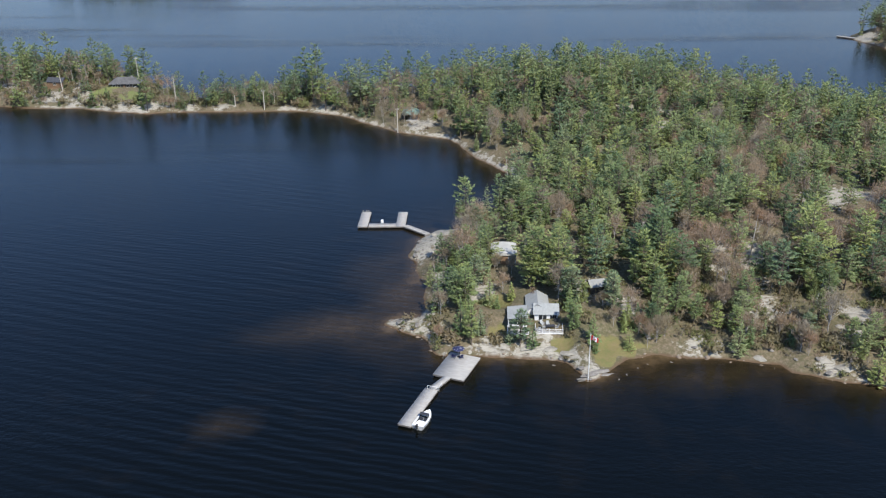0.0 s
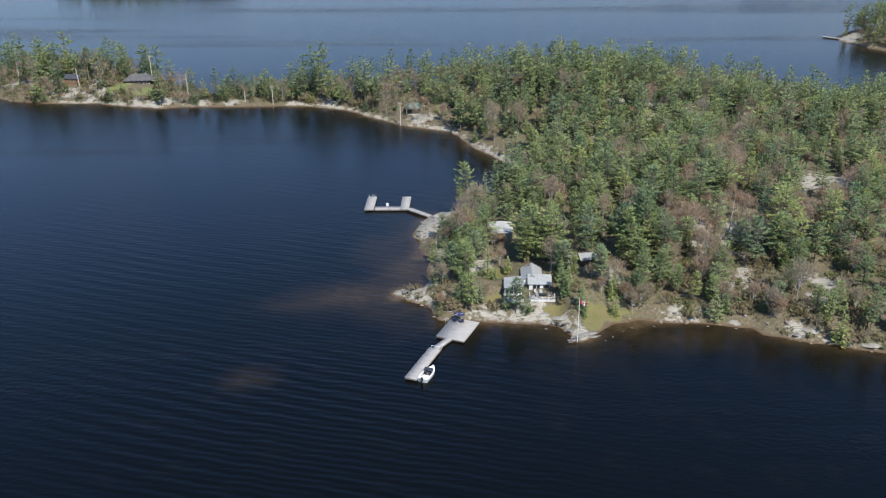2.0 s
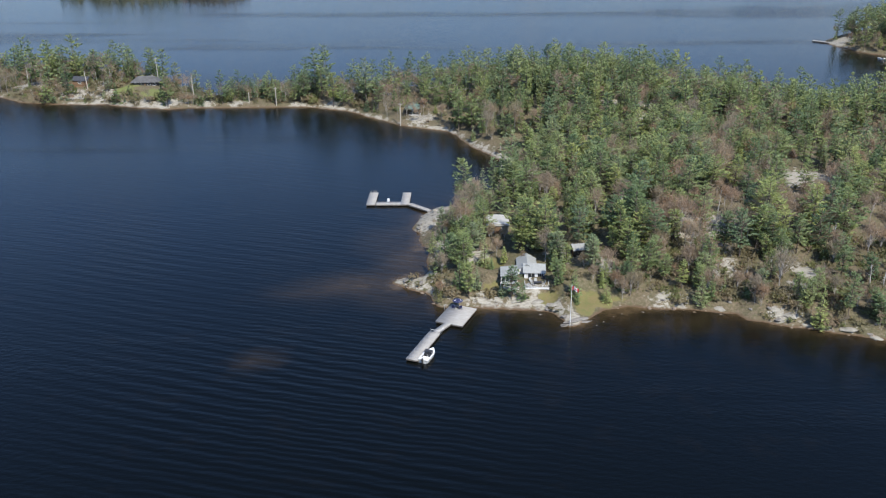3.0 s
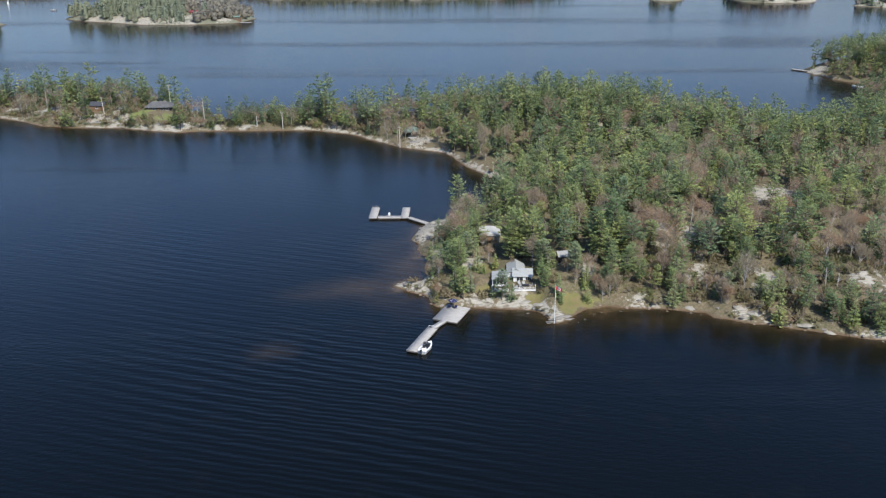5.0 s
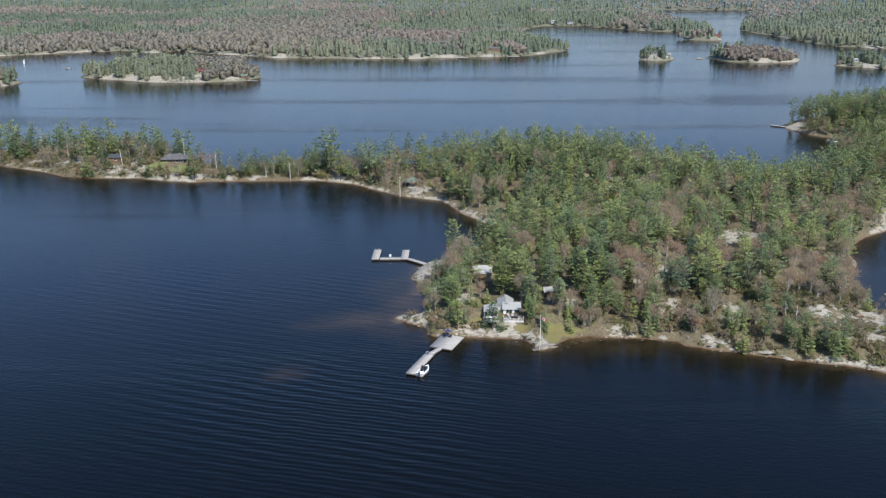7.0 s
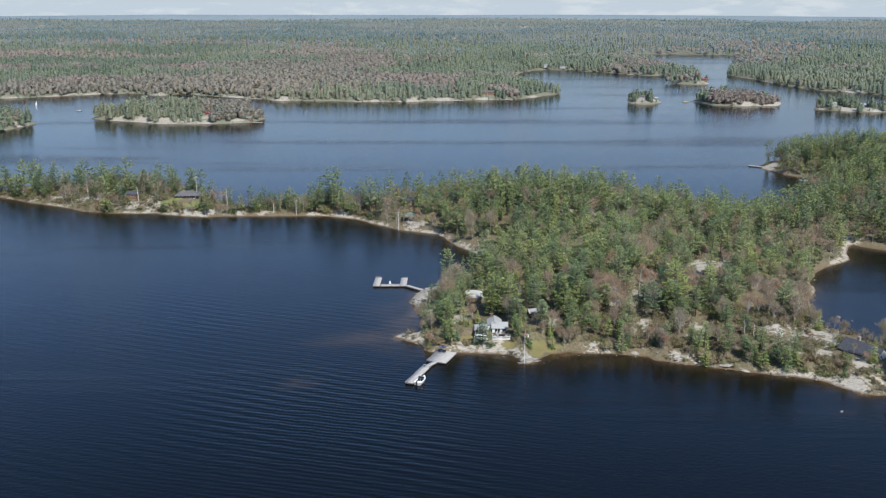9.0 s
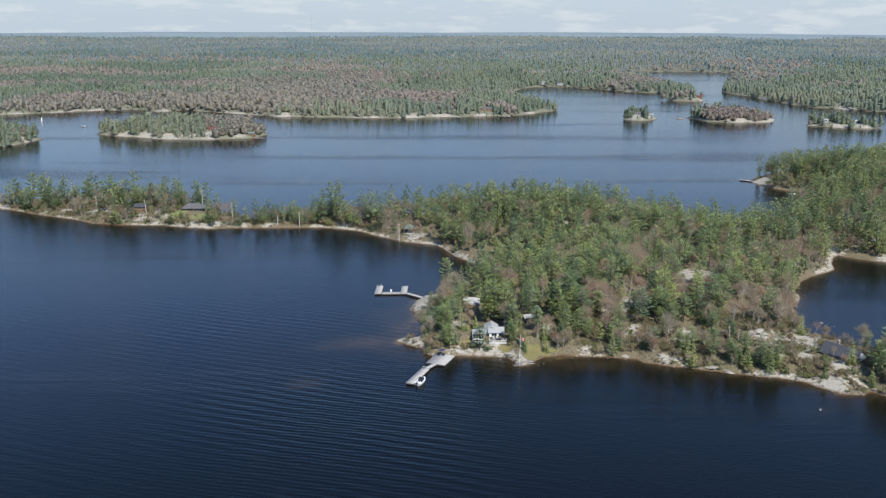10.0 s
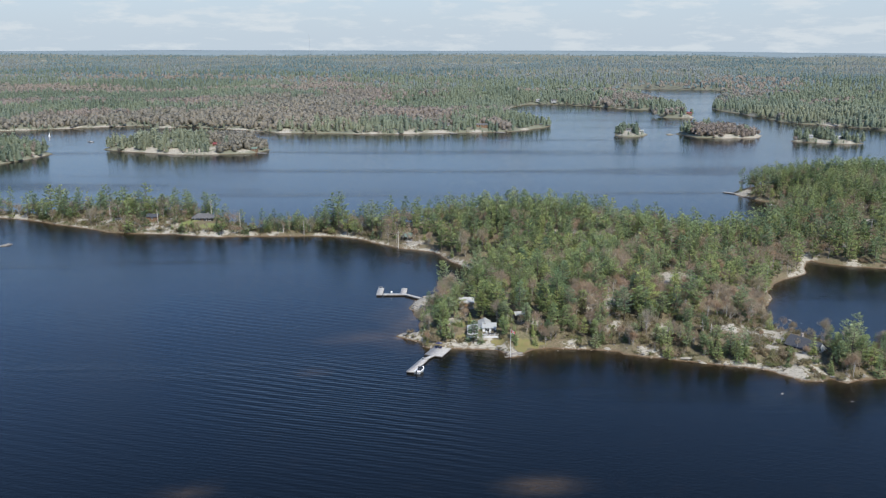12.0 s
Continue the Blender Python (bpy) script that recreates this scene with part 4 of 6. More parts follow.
# stands of leafless hardwood in the far woods: x, y, radius
FAR_BROWN = [(-482, 975, 80), (-415, 950, 70), (-340, 1000, 80), (-270, 965, 60), (-6, 965, 35), (-182, 762, 35), (570, 2300, 160), (590, 1560, 110), (640, 1270, 80), (352, 898, 15), (85, 945, 30), (410, 1870, 90), (-710, 1530, 120), (-480, 2050, 90)]
BANDS = [("islet_woods", -520, 520, 590, 890, 4.6, "mixed pine woods of the small islands", (6, 14)), ("far_shore_woods", -820, 1000, 890, 1500, 7.8, "mixed woods of the far shore", (7, 14)), ("far_woods", -1300, 1400, 1500, 2300, 12.0, "unbroken far forest of pine and bare hardwood", (9, 16)), ("distant_woods", -2000, 2100, 2300, 3400, 22.0, "distant forest with haze tinted into its crowns", (9, 15)), ("horizon_woods", -3000, 3000, 3400, 4800, 33.0, "forest along the horizon", (8, 13))]
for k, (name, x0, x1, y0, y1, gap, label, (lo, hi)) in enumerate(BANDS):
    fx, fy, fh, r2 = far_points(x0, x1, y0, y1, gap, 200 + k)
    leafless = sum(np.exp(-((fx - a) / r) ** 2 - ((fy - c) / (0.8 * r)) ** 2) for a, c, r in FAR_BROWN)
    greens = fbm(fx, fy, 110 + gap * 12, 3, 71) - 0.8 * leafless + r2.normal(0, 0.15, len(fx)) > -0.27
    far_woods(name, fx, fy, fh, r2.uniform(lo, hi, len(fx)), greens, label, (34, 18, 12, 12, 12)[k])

# low wooded hills that close the view, haze blue put into their colour
rx = np.linspace(-4600, 4600, 116)
ry = np.linspace(4760, 4950, 8)
RX, RY = np.meshgrid(rx, ry)
swell_up = np.sin(np.clip((RY - 4760) / 150, 0, 1) * math.pi / 2)
RZ = (41 - 15 * (RX / 3000) ** 2 + 2.5 * fbm(RX, RY * 0, 700, 3, 97)) * swell_up
M_HAZE_HILLS = plain("distant_wooded_hills", (0.120, 0.158, 0.172), (0.150, 0.186, 0.198), 0.004, 0.95, bump=0.0)
tagged(new("backdrop", grid_mesh("backdrop", rx, ry, RZ, M_HAZE_HILLS, [])), "low wooded hills tinted haze blue-grey along the horizon", "hills", kind="structure")

# low scrub and young trees along the far shores, broken by bare rock
fx, fy, fh, fd, _r, _g, r2 = scatter(-820, 1000, 590, 1400, 4.5, 260)
sel = (fd > 0.3) & (fd < 9) & (_r < 0.75) & (np.abs(fx) < (fy + 160) * 0.535) & (r2.random(len(fx)) < 0.72) & (fbm(fx, fy, 45, 2, 87) > -0.35)
fx, fy, fh = fx[sel], fy[sel], fh[sel]
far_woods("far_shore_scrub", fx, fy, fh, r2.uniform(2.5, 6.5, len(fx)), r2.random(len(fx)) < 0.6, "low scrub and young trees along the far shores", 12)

# ---------------------------------------------------------------- docks
M_PLANK = plain("weathered_planks", (0.262, 0.252, 0.238), (0.362, 0.350, 0.328), 0.6, 0.85, bump=0.3, stretch=(1, 4, 1))
M_BEAM = plain("dock_beam", (0.10, 0.09, 0.08), (0.17, 0.155, 0.14), 1.0, 0.9)
M_WHITE = plain("white_paint", (0.56, 0.57, 0.57), (0.66, 0.66, 0.65), 0.8, 0.55, bump=0.08)
M_ROOF = plain("pale_shingles", (0.220, 0.232, 0.228), (0.295, 0.304, 0.296), 0.7, 0.8, bump=0.3, stretch=(1, 3, 3))
M_OLDROOF = plain("weathered_grey_roofing", (0.190, 0.194, 0.188), (0.270, 0.274, 0.262), 0.7, 0.85, bump=0.3, stretch=(1, 3, 3))
M_DARKROOF = plain("charcoal_shingles", (0.032, 0.035, 0.042), (0.065, 0.07, 0.08), 0.7, 0.85, bump=0.3, stretch=(1, 3, 3))
M_GREYROOF = plain("grey_shingles", (0.060, 0.060, 0.062), (0.115, 0.114, 0.112), 0.6, 0.85, bump=0.3)
M_GREENROOF = plain("green_metal_roof", (0.10, 0.15, 0.12), (0.145, 0.195, 0.16), 0.5, 0.5)
M_REDROOF = plain("red_metal_roof", (0.14, 0.035, 0.038), (0.19, 0.05, 0.05), 0.5, 0.5)
M_TEALROOF = plain("teal_metal_roof", (0.12, 0.36, 0.30), (0.2, 0.46, 0.40), 0.5, 0.5)
M_BROWNWALL = plain("stained_log_wall", (0.12, 0.075, 0.045), (0.2, 0.13, 0.08), 0.9, 0.8, stretch=(0.3, 0.3, 4))
# wall colour made near black to carry the shade under the eaves
M_SHADEWALL = plain("dark_stained_wall", (0.028, 0.026, 0.024), (0.06, 0.055, 0.05), 0.9, 0.8, stretch=(0.3, 0.3, 4))
M_GREYWALL = plain("grey_siding", (0.26, 0.27, 0.27), (0.36, 0.37, 0.37), 0.9, 0.75, stretch=(0.3, 0.3, 5))
M_GLASS = plain("dark_window_glass", (0.012, 0.014, 0.016), (0.03, 0.034, 0.038), 0.6, 0.08, bump=0.0, spec=0.5)
M_DARK = plain("dark_canvas", (0.02, 0.022, 0.03), (0.05, 0.052, 0.06), 1.2, 0.85)
M_BLUE = plain("navy_canvas", (0.016, 0.020, 0.055), (0.03, 0.036, 0.09), 1.2, 0.8)
M_GEL = plain("white_gelcoat", (0.62, 0.63, 0.63), (0.70, 0.70, 0.69), 0.6, 0.25, bump=0.0, spec=0.5)
M_MOTOR = plain("black_plastic", (0.012, 0.012, 0.013), (0.03, 0.03, 0.032), 2, 0.4, bump=0.0)
M_POLEWOOD = plain("grey_pole_wood", (0.34, 0.31, 0.27), (0.48, 0.45, 0.40), 0.8, 0.85, stretch=(1, 1, 0.2))
M_METAL = plain("galvanised_steel", (0.5, 0.5, 0.5), (0.62, 0.62, 0.62), 2, 0.4, metal=0.8, bump=0.0)
M_RED = plain("red_cloth", (0.50, 0.02, 0.03), (0.60, 0.035, 0.04), 2, 0.8)
M_CLOTH = plain("white_cloth", (0.76, 0.76, 0.75), (0.82, 0.82, 0.81), 2, 0.8)
M_BRICK = plain("chimney_stone", (0.2, 0.17, 0.15), (0.34, 0.3, 0.27), 3, 0.9)
M_GRANITE = plain("granite_boulder", (0.11, 0.10, 0.09), (0.24, 0.225, 0.20), 0.7, 0.9, bump=0.6)
M_PALEROOF = plain("sun_bleached_sheet_roof", (0.33, 0.33, 0.31), (0.43, 0.425, 0.40), 0.5, 0.6, bump=0.2)
M_BIRCH = plain("dead_birch_bark", (0.30, 0.285, 0.26), (0.44, 0.42, 0.385), 1.5, 0.8, bump=0.3)


def boards(length, width, z, board=0.19, gap=0.02):
    """Deck boards laid across, side by side along y."""
    n = int(length / board)
    step = length / n
    vs, fs = [], []
    for i in range(n):
        y0, y1 = -length / 2 + i * step, -length / 2 + (i + 1) * step - gap
        dz = random.uniform(-0.006, 0.006)
        x = width / 2 + random.uniform(-0.02, 0.02)
        b = len(vs)
        vs += [(sx * x, yy, z + dz + zz) for zz in (-0.045, 0) for sx, yy in ((-1, y0), (1, y0), (1, y1), (-1, y1))]
        fs += [(b + 4, b + 5, b + 6, b + 7), (b, b + 1, b + 5, b + 4), (b + 1, b + 2, b + 6, b + 5), (b + 2, b + 3, b + 7, b + 6), (b + 3, b, b + 4, b + 7)]
    return np.array(vs), np.array(fs)


def dock_section(parent, x, y, turn, width, length, top=0.62, piles=True):
    at = pose(x, y, 0, 0, 0, turn)
    part("decking", mesh_np("decking", *boards(length, width, top), M_PLANK), None, parent, at=at)
    for s in (-1, 1):
        part("side_beam", block((0.12, length - 0.05, 0.34), pose(s * (width / 2 - 0.09), 0, top - 0.23)), M_BEAM, parent, at=at)
        part("end_beam", block((width - 0.32, 0.12, 0.30), pose(0, s * (length / 2 - 0.1), top - 0.23)), M_BEAM, parent, at=at)
    if piles:
        for sx in (-1, 1):
            for sy in (-1, 1):
                part("float", block((0.5, min(1.6, length * 0.3), 0.5), pose(sx * (width / 2 - 0.5), sy * length * 0.3, 0.03), 0.06), M_MOTOR, parent, at=at)


def cleat(parent, x, y, z):
    part("cleat", joined(block((0.08, 0.32, 0.05), pose(x, y, z + 0.1)), block((0.06, 0.1, 0.1), pose(x, y, z + 0.045))), M_METAL, parent)


front_dock = thing("dock", pose(0, 0, 0), "long weathered grey timber dock reaching from the rocky shore", "dock")
dock_section(front_dock, -4.65, 139.45, -22, 2.6, 12.6)
dock_section(front_dock, -0.8, 147.35, -35, 1.5, 5.0, 0.66, False)
dock_section(front_dock, 2.6, 153.5, -23, 6.4, 9.2, 0.64)
for a, b in (((-3.1, 145.3), (-1.3, 144.7)), ((-0.95, 144.6), (-0.4, 146.2))):
    part("hand_rail", joined(tube((*a, 0.6), (*a, 1.35), 0.04), tube((*b, 0.6), (*b, 1.35), 0.04), tube((*a, 1.35), (*b, 1.35), 0.04)), M_WHITE, front_dock, "white tubular hand rail")
part("ladder", joined(tube((-0.1, 156.4, 0.2), (-0.1, 156.4, 1.5), 0.04), tube((0.3, 157.2, 0.2), (0.3, 157.2, 1.5), 0.04), tube((-0.1, 156.4, 1.5), (0.3, 157.2, 1.5), 0.04)), M_METAL, front_dock, "bent steel ladder rails")
for cx, cy in ((-7.6, 134.2), (-5.9, 138.0), (-3.6, 143.0)):
    cleat(front_dock, cx, cy, 0.62)

bay_dock = thing("dock", pose(0, 0, 0), "u-shaped pale grey floating dock with a sloping ramp", "dock")
dock_section(bay_dock, -21.4, 231.0, -2, 2.7, 10.8)
dock_section(bay_dock, -16.3, 226.8, 90, 2.5, 7.4)
dock_section(bay_dock, -11.2, 230.9, -2, 2.6, 10.6)
dock_section(bay_dock, -6.9, 223.0, 46, 1.7, 8.6, 0.72, False)
part("bench_box", block((0.7, 0.5, 0.9), pose(-16.4, 228.2, 1.07), 0.04), M_WHITE, bay_dock, "white storage post")
for cx in (-22.2, -21.2, -20.6):
    part("mooring_post", tube((cx, 236.1, 0.6), (cx, 236.1, 1.3), 0.09), M_POLEWOOD, bay_dock)


# ---------------------------------------------------------------- the boat
def hull(length, beam, free):
    """Loft of a small runabout: pointed bow at +y, square stern."""
    secs = []
    for q in np.linspace(0, 1, 11):
        half = beam / 2 * (1 - max(0, (q - 0.45) / 0.55) ** 2.3) * (0.93 + 0.07 * min(1, q * 4))
        keel = -0.32 + 0.55 * max(0, (q - 0.7) / 0.3) ** 2
        sheer = free + 0.22 * q * q
        yy = -length / 2 + q * length
        half = max(half, 0.02)
        secs.append([(-half, yy, sheer), (-half * 0.88, yy, 0.05), (0, yy, keel), (half * 0.88, yy, 0.05), (half, yy, sheer)])
    v = [p for s in secs for p in s]
    f = []
    for i in range(10):
        for k in range(4):
            a = i * 5 + k
            f.append((a, a + 1, a + 6, a + 5))
    bm = bmesh.new()
    vv = [bm.verts.new(p) for p in v]
    for q in f:
        bm.faces.new([vv[i] for i in q])
    bm.faces.new(vv[:5])
    return bm, secs


def side_deck(secs, inset):
    """The moulded rim and foredeck inside the sheer line."""
    bm = bmesh.new()
    ring = []
    for i, s in enumerate(secs):
        l, r = Vector(s[0]), Vector(s[4])
        w = (r.x - l.x) / 2
        open_half = max(w - inset, 0.0) if i < 7 else 0.0
        ring.append([bm.verts.new((l.x, l.y, l.z + 0.02)), bm.verts.new((-open_half, l.y, l.z + 0.04)), bm.verts.new((open_half, l.y, l.z + 0.04)), bm.verts.new((r.x, r.y, r.z + 0.02))])
    for i in range(len(ring) - 1):
        a, b = ring[i], ring[i + 1]
        bm.faces.new((a[0], a[1], b[1], b[0]))
        bm.faces.new((a[2], a[3], b[3], b[2]))
        if i >= 6:
            bm.faces.new((a[1], a[2], b[2], b[1]))
    bmesh.ops.remove_doubles(bm, verts=bm.verts, dist=0.001)
    bmesh.ops.solidify(bm, geom=bm.faces[:], thickness=0.05)
    return bm


def motor_boat(at, label, length=5.9, beam=2.3, canopy=True):
    root = thing("motor_boat", at, label, "boat")
    bm, secs = hull(length, beam, 0.75)
    bmesh.ops.solidify(bm, geom=bm.faces[:], thickness=0.05)
    part("hull", bm, M_GEL, root)
    part("deck_rim", side_deck(secs, 0.32), M_GEL, root)
    part("cockpit_floor", block((beam * 0.72, length * 0.58, 0.05), pose(0, -length * 0.17, 0.28)), M_CLOTH, root)
    part("windscreen", joined(block((beam * 0.62, 0.04, 0.42), pose(0, length * 0.14, 1.08, -28)), block((0.04, 0.8, 0.36), pose(-beam * 0.32, length * 0.06, 1.02)), block((0.04, 0.8, 0.36), pose(beam * 0.32, length * 0.06, 1.02))), M_GLASS, root, "dark tinted windscreen")
    for s in (-1, 1):
        part("seat", joined(block((0.6, 0.6, 0.3), pose(s * 0.45, -length * 0.02, 0.5), 0.05), block((0.6, 0.14, 0.6), pose(s * 0.45, -length * 0.075, 0.85), 0.04)), M_DARK if canopy else M_CLOTH, root)
    part("stern_bench", block((beam * 0.68, 0.65, 0.45), pose(0, -length * 0.39, 0.52), 0.06), M_CLOTH, root)
    motor = part("outboard_motor", joined(block((0.42, 0.5, 0.6), pose(0, -length / 2 - 0.28, 0.95), 0.1), block((0.18, 0.25, 1.1), pose(0, -length / 2 - 0.25, 0.2))), M_MOTOR, root)
    part("skeg", block((0.05, 0.3, 0.35), pose(0, -length / 2 - 0.32, -0.45)), M_MOTOR, motor)
    if canopy:
        part("folded_canopy", joined(block((beam * 0.75, 0.75, 0.1), pose(0, length * 0.04, 1.5, 4), 0.04), tube((-0.85, 0.25, 0.75), (-0.85, 0.3, 1.5), 0.025), tube((0.85, 0.25, 0.75), (0.85, 0.3, 1.5), 0.025)), M_DARK, root, "dark grey canvas canopy")
    return root


motor_boat(pose(-3.6, 135.5, 0.05, 0, 0, -24), "white open motor boat with dark canopy moored at the dock", 5.3, 2.3)
motor_boat(pose(227.5, 437, 0.05, 0, 0, 40), "white motor boat lying in the quiet inlet", 6.5, 2.3, False)
motor_boat(pose(212, 398, 0.05, 0, 0, 75), "white motor boat beside the inlet dock", 6.0, 2.2, False)
motor_boat(pose(-353, 812, 0.05, 0, 0, 80), "small grey motor boat far out on the lake", 6.0, 2.2, False)

# ---------------------------------------------------------------- umbrella and deck chairs on the dock
umbrella = thing("beach_umbrella", pose(2.95, 157.0, 0.6), "open navy blue umbrella over two dock chairs", "umbrella")
part("pole", tube((0, 0, 0), (0, 0, 2.3), 0.03), M_METAL, umbrella)
bm = bmesh.new()
bmesh.ops.create_cone(bm, cap_ends=False, segments=8, radius1=1.25, radius2=0.03, depth=0.50)
bm.transform(pose(0, 0, 2.1))
canopy = part("canopy", bm, M_BLUE, umbrella)
for k in range(8):
    a = math.pi * 2 * (k + 0.5) / 8
    part("rib", tube((0.03 * math.cos(a), 0.03 * math.sin(a), 2.34), (1.22 * math.cos(a), 1.22 * math.sin(a), 1.83), 0.012, sides=4), M_METAL, canopy)
part("base", tube((0, 0, 0), (0, 0, 0.12), 0.3), M_MOTOR, umbrella)


def deck_chair(at, mat, label, group):
    root = thing("deck_chair", at, label, "chair", group)
    part("seat", block((0.62, 0.62, 0.07), pose(0, 0, 0.40, 8)), mat, root)
    part("backrest", block((0.62, 0.06, 0.8), pose(0, 0.36, 0.75, -20)), mat, root)
    for sx in (-1, 1):
        part("armrest", block((0.1, 0.7, 0.04), pose(sx * 0.34, 0, 0.62)), mat, root)
        for sy in (-1, 1):
            part("leg", block((0.06, 0.06, 0.6), pose(sx * 0.3, sy * 0.28, 0.3)), mat, root)
    return root


chair = deck_chair(pose(2.0, 156.6, 0.62, 0, 0, 160), M_BLUE, "navy canvas chair in the umbrella's shade", "chairs on the dock")
copy_thing(chair, pose(3.5, 156.3, 0.62, 0, 0, 195))

# ---------------------------------------------------------------- flagpole
flagpole = thing("flagpole", pose(27.55, 148.75, ground_z(27.55, 148.75) - 0.05), "tall white flagpole with a red and white flag", "flagpole")
part("pole", tube((0, 0, 0), (-0.05, 0, 10.4), 0.085, 0.05, 10), M_WHITE, flagpole)
part("finial", tube((-0.05, 0, 10.4), (-0.05, 0, 10.55), 0.09, 0.03), M_METAL, flagpole)
part("footing", tube((0, 0, -0.3), (0, 0, 0.18), 0.4, 0.34, 10), M_GRANITE, flagpole)


def flag_cloth(u0, u1):
    bm = bmesh.new()
    rows = []
    for i in range(7):
        u = u0 + (u1 - u0) * i / 6
        rows.append([bm.verts.new((0.06 + u * 0.72, 0.20 * math.sin(u * 4.2), 9.95 - w * 0.95 - 0.20 * u * u)) for w in (0, 0.5, 1)])
    for a, b in zip(rows, rows[1:]):
        for k in (0, 1):
            bm.faces.new((a[k], b[k], b[k + 1], a[k + 1]))
    bmesh.ops.solidify(bm, geom=bm.faces[:], thickness=0.012)
    return bm


flag = part("flag", flag_cloth(0.5, 1.5), M_CLOTH, flagpole, "drooping white middle of the flag")
part("red_band", flag_cloth(0.0, 0.5), M_RED, flag)
part("red_band", flag_cloth(1.5, 2.0), M_RED, flag)
part("emblem", block((0.26, 0.05, 0.28), pose(0.78, -0.20, 9.25, 0, 18, 0), 0.1), M_RED, flag)


# ---------------------------------------------------------------- houses
def gable_roof(width, length, eave, ridge, over=0.35, thick=0.14):
    """Two slabs that meet at a ridge along y; returned as two bmeshes."""
    slope = (ridge - eave) / (width / 2)
    out = []
    for s in (-1, 1):
        x1, z1 = s * (width / 2 + over), eave - over * slope
        prof = [(0, ridge), (x1, z1), (x1, z1 + thick), (0, ridge + thick)]
        out.append(prism(prof, length + 2 * over))
    return out


def wall_box(width, length, eave, ridge, foot):
    return prism([(-width / 2, foot), (width / 2, foot), (width / 2, eave), (0, ridge - 0.02), (-width / 2, eave)], length)


def window(parent, x, y, z, w, h, turn, bars=1):
    """A framed pane on a wall whose outward side is -y when turn is 0."""
    at = pose(x, y, z, 0, 0, turn)
    fr = joined(block((w + 0.16, 0.07, 0.08), pose(0, -0.03, h / 2 + 0.04)), block((w + 0.16, 0.1, 0.08), pose(0, -0.045, -h / 2 - 0.04)), block((0.08, 0.07, h), pose(-w / 2 - 0.04, -0.03, 0)), block((0.08, 0.07, h), pose(w / 2 + 0.04, -0.03, 0)), *[block((0.04, 0.05, h), pose(-w / 2 + w * (k + 1) / (bars + 1), -0.025, 0)) for k in range(bars)])
    frame_ob = part("window", fr, M_WHITE, parent, at=at)
    part("pane", block((w, 0.02, h), pose(0, -0.012, 0)), M_GLASS, frame_ob)
    return frame_ob


def cabin(at, label, width, length, eave, ridge, wall, roof, windows=(), chimney=None, foot=-1.2, door=True, name="cabin"):
    root = thing(name, at, label, "cabin")
    part("wall", wall_box(width, length, eave, ridge, foot), wall, root)
    for slab in gable_roof(width, length, eave, ridge):
        part("roof", slab, roof, root)
    for spot in windows:
        window(root, *spot)
    if door:
        d = part("door", block((0.95, 0.07, 2.0), pose(width * 0.18, -length / 2 - 0.02, 1.05), 0.01), M_BROWNWALL, root)
        part("handle", block((0.05, 0.08, 0.12), pose(width * 0.18 + 0.36, -length / 2 - 0.08, 1.05)), M_METAL, d)
    if chimney:
        part("chimney", block((0.7, 0.7, 1.6), pose(*chimney), 0.03), M_BRICK, root)
    return root


def railing(parent, a, b, z, high=1.0):
    """White posts, two rails and balusters between two points of a deck."""
    a, b = Vector((*a, z)), Vector((*b, z))
    n = max(1, round((b - a).length / 1.6))
    up = Vector((0, 0, 1))
    for k in range(n + 1):
        p = a.lerp(b, k / n)
        part("post", block((0.12, 0.12, high + 0.08), Matrix.Translation(p + up * (high / 2 + 0.04))), M_WHITE, parent)
    for q, r in ((high, 0.05), (0.12, 0.04)):
        part("rail", tube(a + up * q, b + up * q, r, sides=4), M_WHITE, parent)
    m = int((b - a).length / 0.16)
    part("balusters", joined(*[tube(a.lerp(b, (k + 0.5) / m) + up * 0.12, a.lerp(b, (k + 0.5) / m) + up * high, 0.022, sides=4) for k in range(m)]), M_WHITE, parent)


HZ0 = 2.85     # the cottage's floor
house = thing("cottage", pose(20.3, 170.6, HZ0, 0, 0, -3), "white lakeside cottage with pale roofs and front deck", "house")
house.scale = (0.88, 0.86, 0.76)
part("wall", wall_box(4.8, 7.4, 2.6, 4.2, -2.5), M_WHITE, house, at=pose(-0.5, 1.9, 0))
for slab in gable_roof(4.8, 7.4, 2.6, 4.2, 0.4):
    part("roof", slab, M_ROOF, house, at=pose(-0.5, 1.9, 0))
part("wall", wall_box(5.0, 5.4, 2.5, 4.1, -2.5), M_WHITE, house, at=pose(1.4, -1.3, 0, 0, 0, 90))
for slab in gable_roof(5.0, 5.4, 2.5, 4.1, 0.4):
    part("roof", slab, M_ROOF, house, at=pose(1.4, -1.3, 0, 0, 0, 90))
patio = part("patio_door", joined(block((1.9, 0.08, 0.08), pose(0.6, -3.84, 2.14)), block((0.08, 0.08, 2.1), pose(-0.35, -3.84, 1.05)), block((0.08, 0.08, 2.1), pose(0.6, -3.84, 1.05)), block((0.08, 0.08, 2.1), pose(1.55, -3.84, 1.05))), M_WHITE, house)
part("pane", block((1.86, 0.03, 2.05), pose(0.6, -3.83, 1.06)), M_GLASS, patio)
window(house, 3.1, -3.8, 1.5, 1.5, 1.1, 0, 2)
window(house, 4.1, -1.3, 1.5, 1.2, 1.1, 90)
window(house, -2.9, 3.0, 1.5, 1.2, 1.1, -90)
